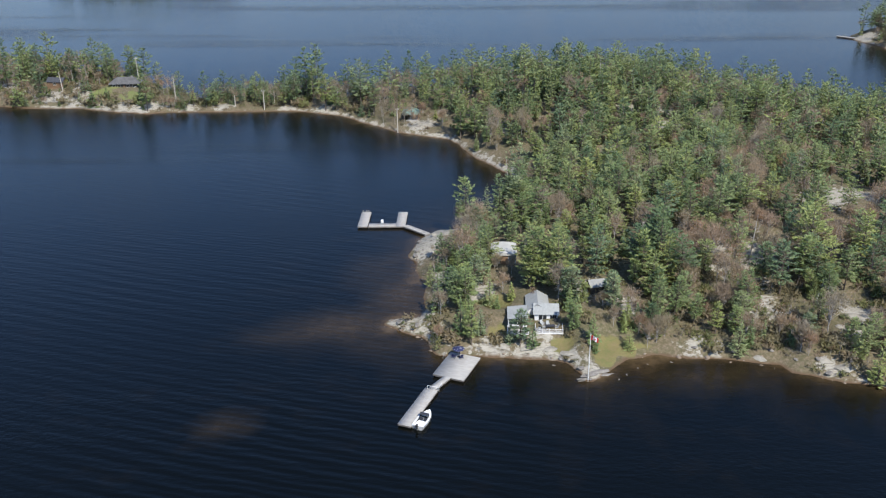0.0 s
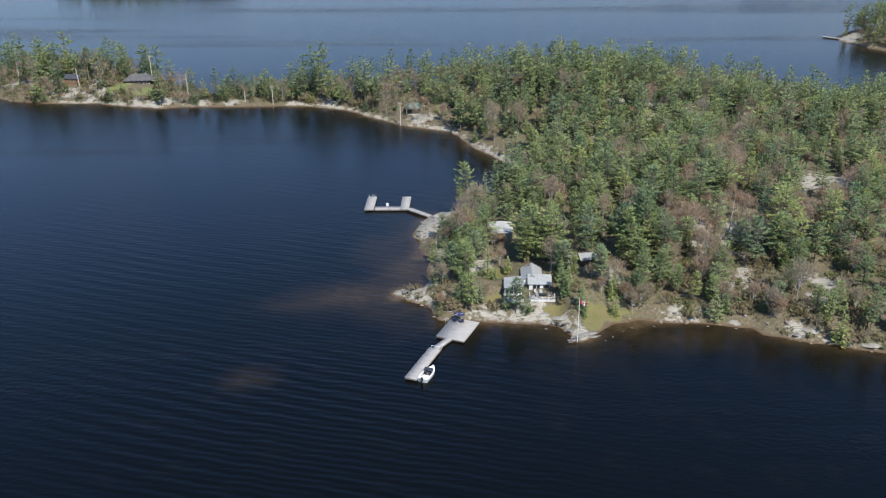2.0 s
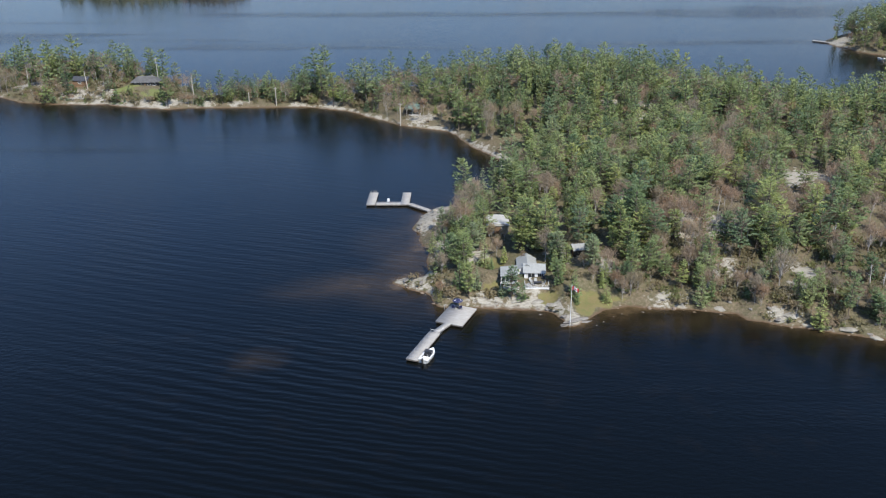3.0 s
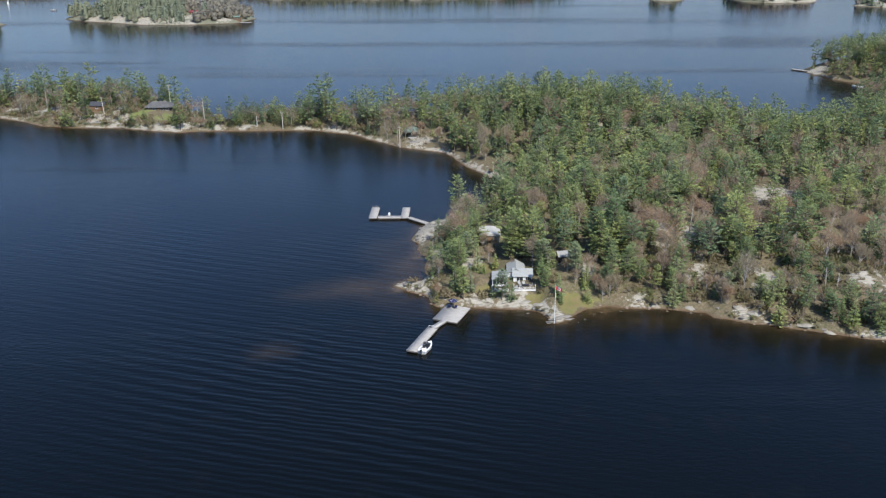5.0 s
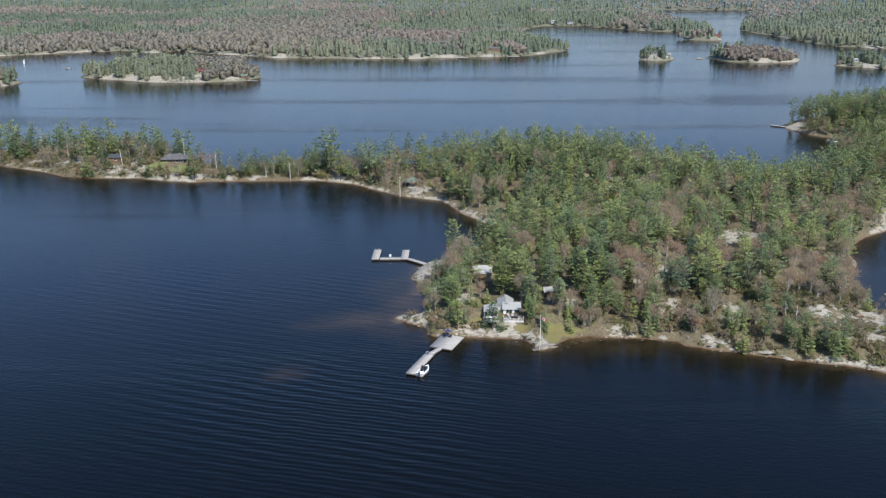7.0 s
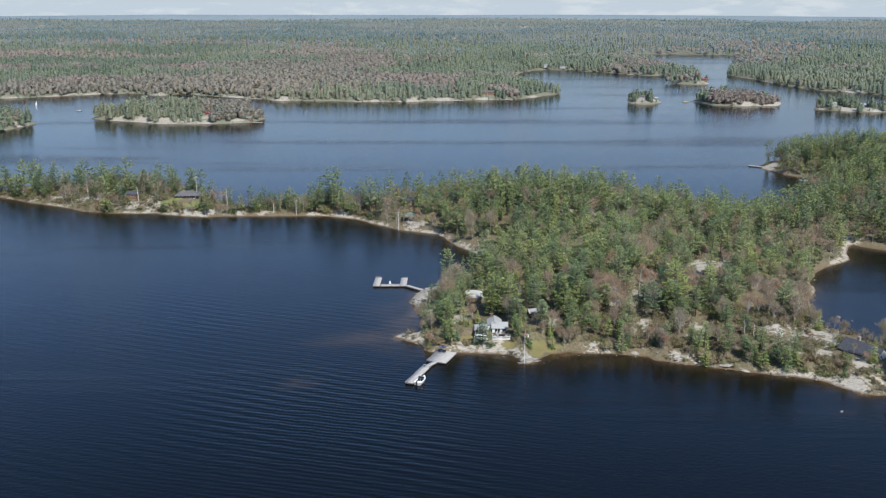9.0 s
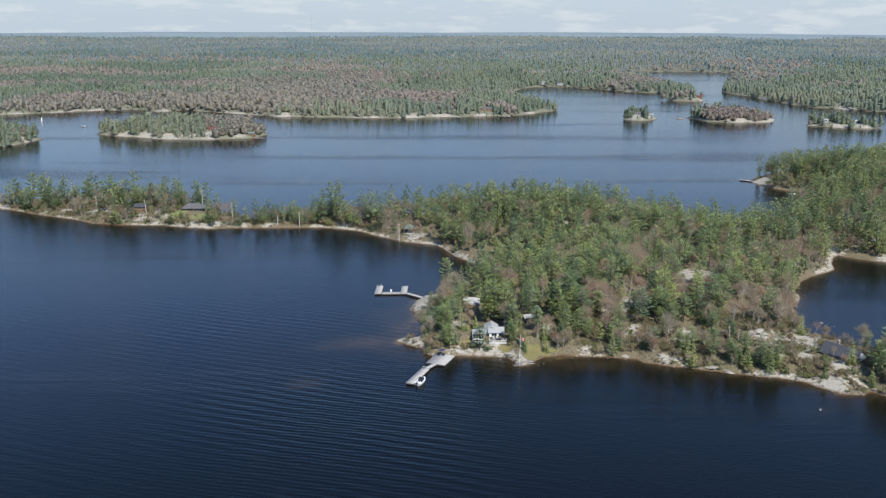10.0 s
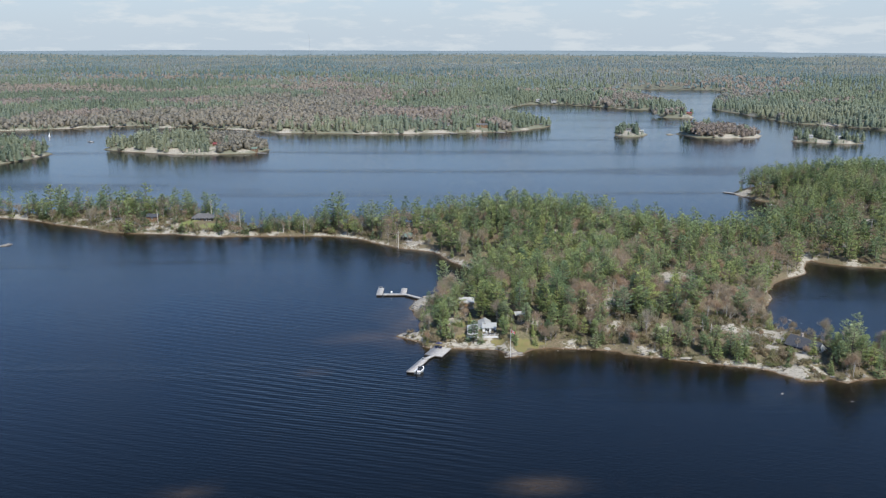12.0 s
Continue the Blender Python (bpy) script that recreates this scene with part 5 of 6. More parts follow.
# screened porch on the west side
porch = part("porch_floor", block((4.4, 6.0, 0.22), pose(-5.4, -3.6, -0.1)), M_PLANK, house)
part("porch_roof", prism([(-7.8, 2.35), (-3.0, 2.9), (-3.0, 3.04), (-7.8, 2.49)], 6.6), M_ROOF, house, at=pose(0, -3.6, 0))
for px_, py_ in ((-7.5, -6.5), (-5.4, -6.5), (-3.3, -6.5), (-7.5, -3.6), (-7.5, -0.7), (-6.45, -6.5), (-4.35, -6.5)):
    part("porch_post", block((0.14, 0.14, 2.5), pose(px_, py_, 1.15)), M_WHITE, porch)
for px_, w_ in ((-6.97, 0.9), (-5.92, 0.9), (-4.87, 0.9), (-3.82, 0.9)):
    part("screen", block((w_, 0.03, 1.7), pose(px_, -6.5, 1.45)), M_GLASS, porch, "dark insect screen")
for py_ in (-5.05, -2.15):
    part("screen", block((0.03, 2.7, 1.7), pose(-7.5, py_, 1.45)), M_GLASS, porch, "dark insect screen")
part("porch_skirt", joined(block((4.4, 0.06, 0.6), pose(-5.4, -6.58, 0.28)), block((0.06, 6.0, 0.6), pose(-7.58, -3.6, 0.28))), M_WHITE, porch)
for px_, py_ in ((-7.4, -6.4), (-3.4, -6.4), (-7.4, -0.9)):
    part("porch_pier", block((0.25, 0.25, 2.6), pose(px_, py_, -1.45)), M_BEAM, porch)
# lower terrace before the porch
part("terrace", mesh_np("terrace", *boards(3.0, 5.0, -0.6), M_PLANK), None, house, at=pose(-5.3, -8.1, 0))
railing(house, (-7.75, -9.55), (-2.85, -9.55), -0.6, 0.9)
railing(house, (-7.75, -9.55), (-7.75, -6.7), -0.6, 0.9)
# sun deck
deck = part("sun_deck", mesh_np("sun_deck", *boards(5.4, 6.4, 0.0), M_PLANK), None, house, "sunlit grey board deck", at=pose(1.9, -6.55, -0.02))
part("fascia", joined(block((6.5, 0.06, 0.34), pose(1.9, -9.29, -0.22)), block((0.06, 5.4, 0.34), pose(5.13, -6.55, -0.22)), block((0.06, 5.4, 0.34), pose(-1.33, -6.55, -0.22))), M_WHITE, house)
for px_ in (-1.1, 0.9, 2.9, 4.9):
    part("deck_pier", block((0.18, 0.18, 2.6), pose(px_, -9.0, -1.5)), M_BEAM, house)
railing(house, (-1.25, -9.2), (5.05, -9.2), 0.0)
railing(house, (5.05, -9.2), (5.05, -4.0), 0.0)
railing(house, (-1.25, -9.2), (-1.25, -6.6), 0.0)
part("step", joined(*[block((1.3, 0.3, 0.16), pose(5.9, -5.2 - 0.3 * k, -0.25 - 0.19 * k)) for k in range(9)]), M_PLANK, house)

table = thing("picnic_table", pose(21.9, 164.2, HZ0 + 0.02, 0, 0, 5), "dark patio table on the cottage's sun deck", "table")
part("tabletop", block((1.9, 0.95, 0.06), pose(0, 0, 0.74), 0.015), M_DARK, table)
for sx in (-1, 1):
    for sy in (-1, 1):
        part("leg", block((0.08, 0.08, 0.72), pose(sx * 0.8, sy * 0.36, 0.36)), M_DARK, table)
seat_proto = deck_chair(pose(20.4, 165.6, HZ0 + 0.02, 0, 0, 30), M_GREYWALL, "pale grey patio chair on the sun deck", "chairs on the sun deck")
for cx, cy, ct in ((20.6, 164.3, 90), (23.2, 164.1, -90), (21.5, 165.2, 0), (19.4, 163.3, 200)):
    copy_thing(seat_proto, pose(cx, cy, HZ0 + 0.02, 0, 0, ct))
grill = thing("barbecue", pose(23.4, 166.1, HZ0 + 0.02, 0, 0, -10), "black barbecue grill by the deck rail", "grill")
part("firebox", block((1.0, 0.55, 0.4), pose(0, 0, 0.85), 0.06), M_MOTOR, grill)
part("lid", block((0.98, 0.5, 0.28), pose(0, 0.02, 1.18), 0.12), M_MOTOR, grill)
for sx in (-0.4, 0.4):
    part("leg", block((0.06, 0.45, 0.66), pose(sx, 0, 0.33)), M_METAL, grill)

# out-buildings
GZ = lambda x, y: ground_z(x, y)
shed_z = GZ(14.4, 197) - 0.2
shed = thing("boathouse_shed", pose(14.4, 197.0, shed_z, 0, 0, -2), "low shed with a broad pale curved roof among pines", "shed")
part("wall", block((5.6, 6.2, 3.6), pose(0, 0, 0.8), 0.02), M_GREYWALL, shed)
arch = [(-3.1, 2.45)] + [(3.1 * math.sin(a), 2.55 + 0.55 * math.cos(a)) for a in np.linspace(-1.45, 1.45, 9)] + [(3.1, 2.45)]
part("roof", prism(arch, 6.9), M_PALEROOF, shed, "pale curved metal roof")
part("door", block((1.8, 0.08, 2.0), pose(0, -3.13, 1.1)), M_BROWNWALL, shed)
cabin(pose(33.2, 177.0, GZ(33.2, 177) - 0.4, 0, 0, -78), "small dark sleeping cabin with pale roof above the lawn", 3.0, 3.4, 1.9, 2.7, M_SHADEWALL, M_OLDROOF, [(-1.5, 0.6, 1.2, 0.8, 0.7, -90)])
spit_cottage = cabin(pose(129.4, 147.0, 2.4, 0, 0, 33), "low cottage with charcoal roof and white gable wall", 6.4, 10.5, 2.0, 4.6, M_SHADEWALL, M_DARKROOF, [(-1.5, -5.33, 1.2, 0.7, 0.8, 0), (-3.2, -2.5, 1.4, 1.4, 1.1, -90), (-3.2, 1.5, 1.4, 1.4, 1.1, -90)], (0.5, 2.0, 5.0), -1.8)

spit_cottage.scale = (1.12, 1.12, 1.0)
part("gable_wall", prism([(-3.1, -1.2), (3.1, -1.2), (3.1, 2.0), (0, 4.5), (-3.1, 2.0)], 0.06), M_WHITE, spit_cottage, "white boarded gable end", at=pose(0, -5.29, 0))
pavilion = thing("pavilion", pose(-11.3, 327.5, GZ(-11.3, 327.5) + 0.1), "open lakeside pavilion with a green hipped roof", "pavilion")
bm = bmesh.new()
bmesh.ops.create_cone(bm, cap_ends=True, segments=4, radius1=4.7, radius2=0.4, depth=1.9)
bm.transform(pose(0, 0, 3.6) @ pose(0, 0, 0, 0, 0, 45))
part("roof", bm, M_GREENROOF, pavilion)
part("floor", block((5.8, 5.8, 1.2), pose(0, 0, -0.35)), M_PLANK, pavilion)
for sx in (-1, 1):
    for sy in (-1, 1):
        part("post", block((0.2, 0.2, 2.6), pose(sx * 2.6, sy * 2.6, 1.4)), M_BROWNWALL, pavilion)
    part("rail", block((0.1, 5.2, 0.1), pose(sx * 2.6, 0, 1.1)), M_BROWNWALL, pavilion)

# the long grey house above the western lawn
lz = 3.6
lodge = thing("house", pose(-130.8, 372, lz, 0, 0, 4), "long low house with a dark grey hipped roof", "house")
bm = bmesh.new()
base = [bm.verts.new(p) for p in ((-8.2, -4.6, 2.5), (8.2, -4.6, 2.5), (8.2, 4.6, 2.5), (-8.2, 4.6, 2.5))]
top = [bm.verts.new(p) for p in ((-4, 0, 5.0), (4, 0, 5.0))]
for q in ((base[0], base[1], top[1], top[0]), (base[2], base[3], top[0], top[1]), (base[1], base[2], top[1]), (base[3], base[0], top[0]), (base[3], base[2], base[1], base[0])):
    bm.faces.new(q)
lodge.scale = (0.78, 0.85, 0.9)
part("roof", bm, M_GREYROOF, lodge)
part("wall", block((13.2, 7.4, 5.0), pose(0, 0, 0.0)), M_SHADEWALL, lodge)
for wx in (-5.2, -2.6, 2.2, 5.2):
    window(lodge, wx, -3.7, 1.5, 1.5, 1.2, 0)
part("door", block((1.0, 0.08, 2.05), pose(0, -3.73, 1.03)), M_BROWNWALL, lodge)
part("chimney", block((0.8, 0.8, 2.0), pose(3.4, 0.6, 4.2)), M_BRICK, lodge)
cabin(pose(-160.5, 375.5, GZ(-160.5, 375.5) + 0.3, 0, 0, 80), "small dark cabin behind bare shrubs", 4.5, 7.0, 2.3, 3.6, M_BROWNWALL, M_DARKROOF, [(-2.25, 0, 1.4, 1.2, 0.9, -90)])
cabin(pose(-215, 398, GZ(-215, 398) + 0.3, 0, 0, 70), "pale cabin under the western pines", 4.5, 6.0, 2.3, 3.6, M_GREYWALL, M_GREYROOF, [(-2.25, 0, 1.4, 1.2, 0.9, -90)])


def utility_pole(x, y, high, lean=0.0, arm=True):
    root = thing("utility_pole", pose(x, y, GZ(x, y) - 0.4, 0, lean, 0), "weathered grey wooden utility pole on the shore", "pole", "poles along the shore")
    part("shaft", tube((0, 0, 0), (0, 0, high + 0.4), 0.2, 0.14, 7), M_POLEWOOD, root)
    if arm:
        arm_ob = part("crossarm", block((1.4, 0.12, 0.14), pose(0, -0.15, high - 0.1)), M_POLEWOOD, root)
        for s in (-0.55, 0.55):
            part("insulator", tube((s, -0.15, high), (s, -0.15, high + 0.2), 0.05, sides=6), M_WHITE, arm_ob)
    return root


for ux, uy, uh, ul, ua in ((-156.1, 369.2, 8.0, -4, False), (-127.6, 379, 12.0, -0.4, True), (-106.7, 357.9, 8.4, -1, False), (-69.4, 347.2, 7.8, 0, True), (-81.4, 350.3, 4.2, 0, False), (-189.4, 386.2, 7.6, 0, False), (-16.0, 315.9, 9.2, 0, True), (146.5, 230, 11.5, -1, False), (225, 300, 10, 0, False)):
    utility_pole(ux, uy, uh, ul, ua)

# small buildings of the far shores and islets
ROOFS = {"red": M_REDROOF, "grey": M_GREYROOF, "green": M_GREENROOF, "pale": M_ROOF, "teal": M_TEALROOF}
WALLS = {"brown": M_BROWNWALL, "grey": M_GREYWALL, "white": M_WHITE}
for fx, fy, fw, fl, fr, fwall, ft in FAR_CABINS:
    far_cabin = cabin(pose(fx, fy, max(GZ(fx, fy), 0.8) + 0.4, 0, 0, ft), f"{fwall} far-shore cabin with a {'metal' if fr in ('red', 'green', 'teal') else 'shingled'} {fr} roof", fw, fl, 2.6, 2.6 + fw * 0.28, WALLS[fwall], ROOFS[fr], [(-fw / 2, fl * 0.2, 1.5, 1.4, 1.1, -90), (-fw / 2, -fl * 0.2, 1.5, 1.4, 1.1, -90)], None, -2.5, False)
    far_cabin.scale = (0.78, 0.78, 0.78)

for (dx, dy, turn, w, l), label in (((215.6, 487, 45, 2.2, 11), "narrow grey dock off the eastern point"), ((213, 401, -70, 2, 7), "short dock at the head of the inlet"), ((-157, 716, 80, 3, 10), "small dock on the islet shore"), ((85, 912, 70, 4, 12), "pale dock on the far shore"), ((30, 902, 80, 4, 10), "pale dock under the far woods")):
    fd = thing("dock", pose(0, 0, 0), label, "dock")
    dock_section(fd, dx, dy, turn, w, l, 0.6, False)
    part("crib", block((w * 0.7, l * 0.5, 1.4), pose(dx, dy, -0.2, 0, 0, turn)), M_BEAM, fd)

mast = thing("radio_mast", pose(-580, 4500, GZ(-580, 4500)), "slender lattice radio mast on the horizon", "mast")
part("shaft", tube((0, 0, 0), (0, 0, 110), 0.7, 0.4, 4), M_METAL, mast)
sail = thing("sail_boat", pose(-415, 861, 0), "small sailing boat with white sail", "boat")
sail.scale = (0.55, 0.55, 0.55)
bm, _secs = hull(7, 2.2, 0.8)
part("hull", bm, M_GEL, sail)
part("mast", tube((0, 0.6, 0.3), (0, 0.6, 9.5), 0.08), M_METAL, sail)
part("sail", prism([(0, 1.4), (2.8, 1.4), (0, 9.2)], 0.05), M_CLOTH, sail, at=pose(0, 0.5, 0, 0, 0, 200))


# ---------------------------------------------------------------- rocks
def boulder_mesh(seed, flat, fine=2):
    rs3 = np.random.default_rng(seed)
    bm = bmesh.new()
    bmesh.ops.create_icosphere(bm, subdivisions=fine, radius=1.0)
    off = Vector(rs3.uniform(-50, 50, 3))
    cuts = [(Vector(rs3.normal(size=3)).normalized(), rs3.uniform(0.5, 0.85)) for _ in range(9)]
    for v in bm.verts:
        n = noise.fractal(v.co * 0.9 + off, 1.0, 2.0, 3)
        v.co *= 1 + 0.5 * n + 0.16 * noise.noise(v.co * 3.1 + off)
        for pn, pd_ in cuts:
            over = v.co.dot(pn) - pd_
            if over > 0:
                v.co -= pn * over
        v.co.z *= flat
        v.co.x *= 1.25
    me = bpy.data.meshes.new("boulder")
    bm.to_mesh(me)
    bm.free()
    me.materials.append(M_GRANITE)
    return me


STONES = [boulder_mesh(40 + k, 0.28 + 0.06 * k) for k in range(6)]
bx, by, bh, bd, brock, bgrass, r4 = scatter(-24, 145, 120, 235, 3.4, 91)
placed = 0
for i in np.argsort(np.abs(bd - 0.6)):
    if placed > 285 or not -1.6 < bd[i] < 4.5 or bgrass[i] > 0.15 or r4.random() < 0.3 or round_fields(np.array([bx[i]]), np.array([by[i]]), [(2.6, 154, 7), (-4, 140, 8)])[0] > 0.2:
        continue
    size = r4.uniform(0.2, 0.55) if bd[i] < 0.3 else r4.uniform(0.3, 1.0)
    ob = tagged(new("boulder", STONES[int(r4.integers(0, 6))]), "weathered pale granite boulder on the shoreline", "rock", "shore boulders")
    ob.matrix_basis = pose(bx[i], by[i], max(bh[i], -0.25) + size * 0.05, r4.uniform(-8, 8), r4.uniform(-8, 8), r4.uniform(0, 360)) @ Matrix.Diagonal((size, size, size, 1))
    placed += 1
# the rock at (128.0, 108.2) stands in for a white buoy
for rx, ry, size in ((109.2, 114.8, 0.5), (-224, 324, 2.2), (128.0, 108.2, 0.35), (33.5, 149.2, 0.22), (35.4, 150.9, 0.28), (36.2, 152.4, 0.2), (38.0, 153.2, 0.26), (40.2, 154.6, 0.2), (144, 186, 0.5), (141, 190, 0.7), (45.0, 155.4, 0.25)):
    ob = tagged(new("boulder", STONES[int(rx) % 6]), "low rock breaking the lake surface", "rock", "shore boulders")
    ob.matrix_basis = pose(rx, ry, max(ground_z(rx, ry), -0.05), 0, 0, rx * 7) @ Matrix.Diagonal((size * 1.5, size, size * 0.7, 1))

for k in range(7):
    lx, ly = 27.0 + 0.75 * k + random.uniform(-0.4, 0.4), 149.0 + 0.42 * k + random.uniform(-0.7, 0.7)
    ledge = tagged(new("rock_ledge", STONES[k % 6]), "pale layered granite slab at the flagpole's foot", "rock", "ledge slabs")
    ledge.matrix_basis = pose(lx, ly, max(ground_z(lx, ly), 0.0) + 0.05, 4, 3, 20 + random.uniform(-12, 12)) @ Matrix.Diagonal((1.7, 0.55, 0.5, 1))

M_SLAB = plain("lichened_granite", (0.175, 0.160, 0.132), (0.31, 0.292, 0.245), 0.5, 0.9, bump=0.5)
SLABS = []
for me in STONES:
    me = me.copy()
    me.materials[0] = M_SLAB
    SLABS.append(me)
for k, (lx, ly, size) in enumerate(((74.3, 153.0, 3.2), (78.0, 150.9, 3.6), (88.1, 145.4, 3.0), (84.9, 166.0, 3.0), (81.0, 162.2, 2.4), (107.9, 162.9, 3.4), (108.6, 159.2, 3.0), (111.3, 156.7, 4.0), (92.7, 142.6, 2.4), (102.7, 140.3, 3.0), (-1.8, 214.3, 1.6), (12.0, 160.4, 2.4), (16.4, 159.6, 2.6), (21.5, 159.2, 2.2), (25.0, 157.5, 2.2), (54.9, 159.6, 2.0), (62.8, 155.9, 2.0))):
    slab = tagged(new("granite_rock", SLABS[k % 6]), "smooth pale granite rock with grey lichen", "rock", "shore rocks")
    slab.matrix_basis = pose(lx, ly, max(ground_z(lx, ly), 0.0) - 0.13 * size, random.uniform(-7, 7), random.uniform(-7, 7), -20 + random.uniform(-25, 25)) @ Matrix.Diagonal((size * 0.62, size * 0.55, size * 0.55, 1))

# rust-brown broken stones strewn along the water's edge
M_RUBBLE = plain("rust_stained_stone", (0.130, 0.092, 0.064), (0.285, 0.238, 0.185), 0.6, 0.85, bump=0.4)
CHIPS = []
for k in range(5):
    me = boulder_mesh(70 + k, 0.45 + 0.08 * k, 1)
    co, tri = np.empty(len(me.vertices) * 3), np.empty(len(me.polygons) * 3, int)
    me.vertices.foreach_get("co", co)
    me.polygons.foreach_get("vertices", tri)
    CHIPS.append((co.reshape(-1, 3), tri.reshape(-1, 3)))
    bpy.data.meshes.remove(me)
sx4, sy4, sh4, sd4, _r4, sg4, r5 = scatter(-12, 142, 120, 205, 1.5, 93)
kept = (sd4 > -0.9) & (sd4 < 1.3) & (sg4 < 0.6) & (r5.random(len(sx4)) < 0.62) & (round_fields(sx4, sy4, [(2.6, 154, 5), (-4, 140, 8), (27.5, 148.5, 3)]) < 0.2)
strewn = []
for i in np.nonzero(kept)[0]:
    co, tri = CHIPS[int(r5.integers(0, 5))]
    size, a = r5.uniform(0.14, 0.30) * (1.7 if r5.random() < 0.15 else 1.0), r5.uniform(0, 6.28)
    strewn.append((np.stack([(co[:, 0] * math.cos(a) - co[:, 1] * math.sin(a)) * size * 1.5 + sx4[i], (co[:, 0] * math.sin(a) + co[:, 1] * math.cos(a)) * size * 1.5 + sy4[i], co[:, 2] * size + max(sh4[i], -0.12)], 1), tri))
tagged(new("shore_stones", mesh_np("shore_stones", *merge(strewn), M_RUBBLE)), "rust-brown broken stones along the waterline", "stones", kind="stuff")

# a dead birch lying on the slope, and dead standing trees
birch = thing("fallen_tree", pose(0, 0, 0), "bleached dead birch trunk leaning on the slope", "tree")
p0, p1 = (78.5, 170.5, ground_z(78.5, 170.5) + 0.4), (82.6, 177.0, ground_z(82.6, 177.0) + 3.2)
part("trunk", tube(p0, p1, 0.14, 0.07, 7), M_BIRCH, birch)
part("branch", tube(Vector(p0).lerp(Vector(p1), 0.7), (83.8, 174.5, p1[2] + 0.6), 0.06, 0.02, 5), M_BIRCH, birch)


def snag(x, y, high, seed):
    rs5 = np.random.default_rng(seed)
    root = thing("dead_tree", pose(x, y, ground_z(x, y) - 0.2, rs5.normal(0, 3), rs5.normal(0, 3), 0), "bleached grey dead tree with bare branches", "tree", "dead trees")
    part("trunk", tube((0, 0, 0), (0, 0, high), 0.17, 0.04, 7), M_BIRCH, root)
    for k in range(14):
        z, a = high * rs5.uniform(0.25, 0.95), rs5.uniform(0, 6.28)
        r = (1.15 - z / high) * rs5.uniform(1.2, 2.6)
        part("branch", tube((0, 0, z), (r * math.cos(a), r * math.sin(a), z + r * rs5.uniform(-0.1, 0.5)), 0.04, 0.01, 4), M_BIRCH, root)


for sx_, sy_, sh_, ss_ in ((71.2, 192, 11, 1), (95.5, 176, 8, 2), (97, 158, 6, 3), (58, 330, 12, 4), (148, 262, 8, 6), (99, 156, 5, 7), (20, 262, 9, 8)):
    snag(sx_, sy_, sh_, ss_)

# single trees and bushes round the cottage, the lawn and the eastern spit
HAND = [
    ("spruce_tree", 4, 17.8, 159.4, 0.70),
    ("pine_tree", 1, 26.6, 162.4, 0.75),
    ("pine_tree", 2, 6.6, 180.0, 0.90),
    ("pine_tree", 1, 3.6, 188.0, 1.00),
    ("pine_tree", 0, 1.9, 179.0, 0.90),
    ("pine_tree", 3, 9.0, 183.5, 0.85),
    ("pine_tree", 5, 19.2, 180.0, 0.95),
    ("pine_tree", 2, 8.8, 195.0, 0.80),
    ("pine_tree", 9, 26.7, 184.0, 0.85),
    ("pine_tree", 3, 5.6, 160.3, 0.85),
    ("pine_tree", 2, 15.4, 159.6, 0.82),
    ("spruce_tree", 3, 13.4, 160.7, 0.80),
    ("spruce_tree", 1, 47.1, 191.1, 1.00),
    ("bare_tree", 2, 48.8, 185.9, 0.70),
    ("shrub", 5, 44.6, 186.2, 1.00),
    ("bare_tree", 3, 51.0, 193.6, 0.80),
    ("pine_tree", 1, 48.8, 196.4, 0.80),
    ("spruce_tree", 2, 23.8, 155.8, 0.75),
    ("spruce_tree", 3, 29.7, 158.8, 1.05),
    ("spruce_tree", 0, 36.8, 163.0, 0.90),
    ("spruce_tree", 1, 41.0, 162.4, 0.70),
    ("bare_tree", 1, 43.0, 160.6, 1.00),
    ("pine_tree", 3, 34.9, 167.2, 0.85),
    ("bare_tree", 0, -1.2, 163.2, 0.60),
    ("shrub", 4, 1.7, 161.8, 1.20),
    ("spruce_tree", 4, -1.2, 173.7, 1.00),
    ("spruce_tree", 3, 3.7, 174.8, 0.90),
    ("shrub", 3, 26.1, 153.2, 1.00),
    ("bare_tree", 2, -0.6, 171.3, 0.70),
    ("pine_tree", 2, 7.6, 206.4, 0.85),
    ("spruce_tree", 5, 3.3, 186.1, 0.85),
    ("spruce_tree", 4, 9.9, 176.0, 1.00),
    ("pine_tree", 6, 21.4, 181.7, 1.05),
]
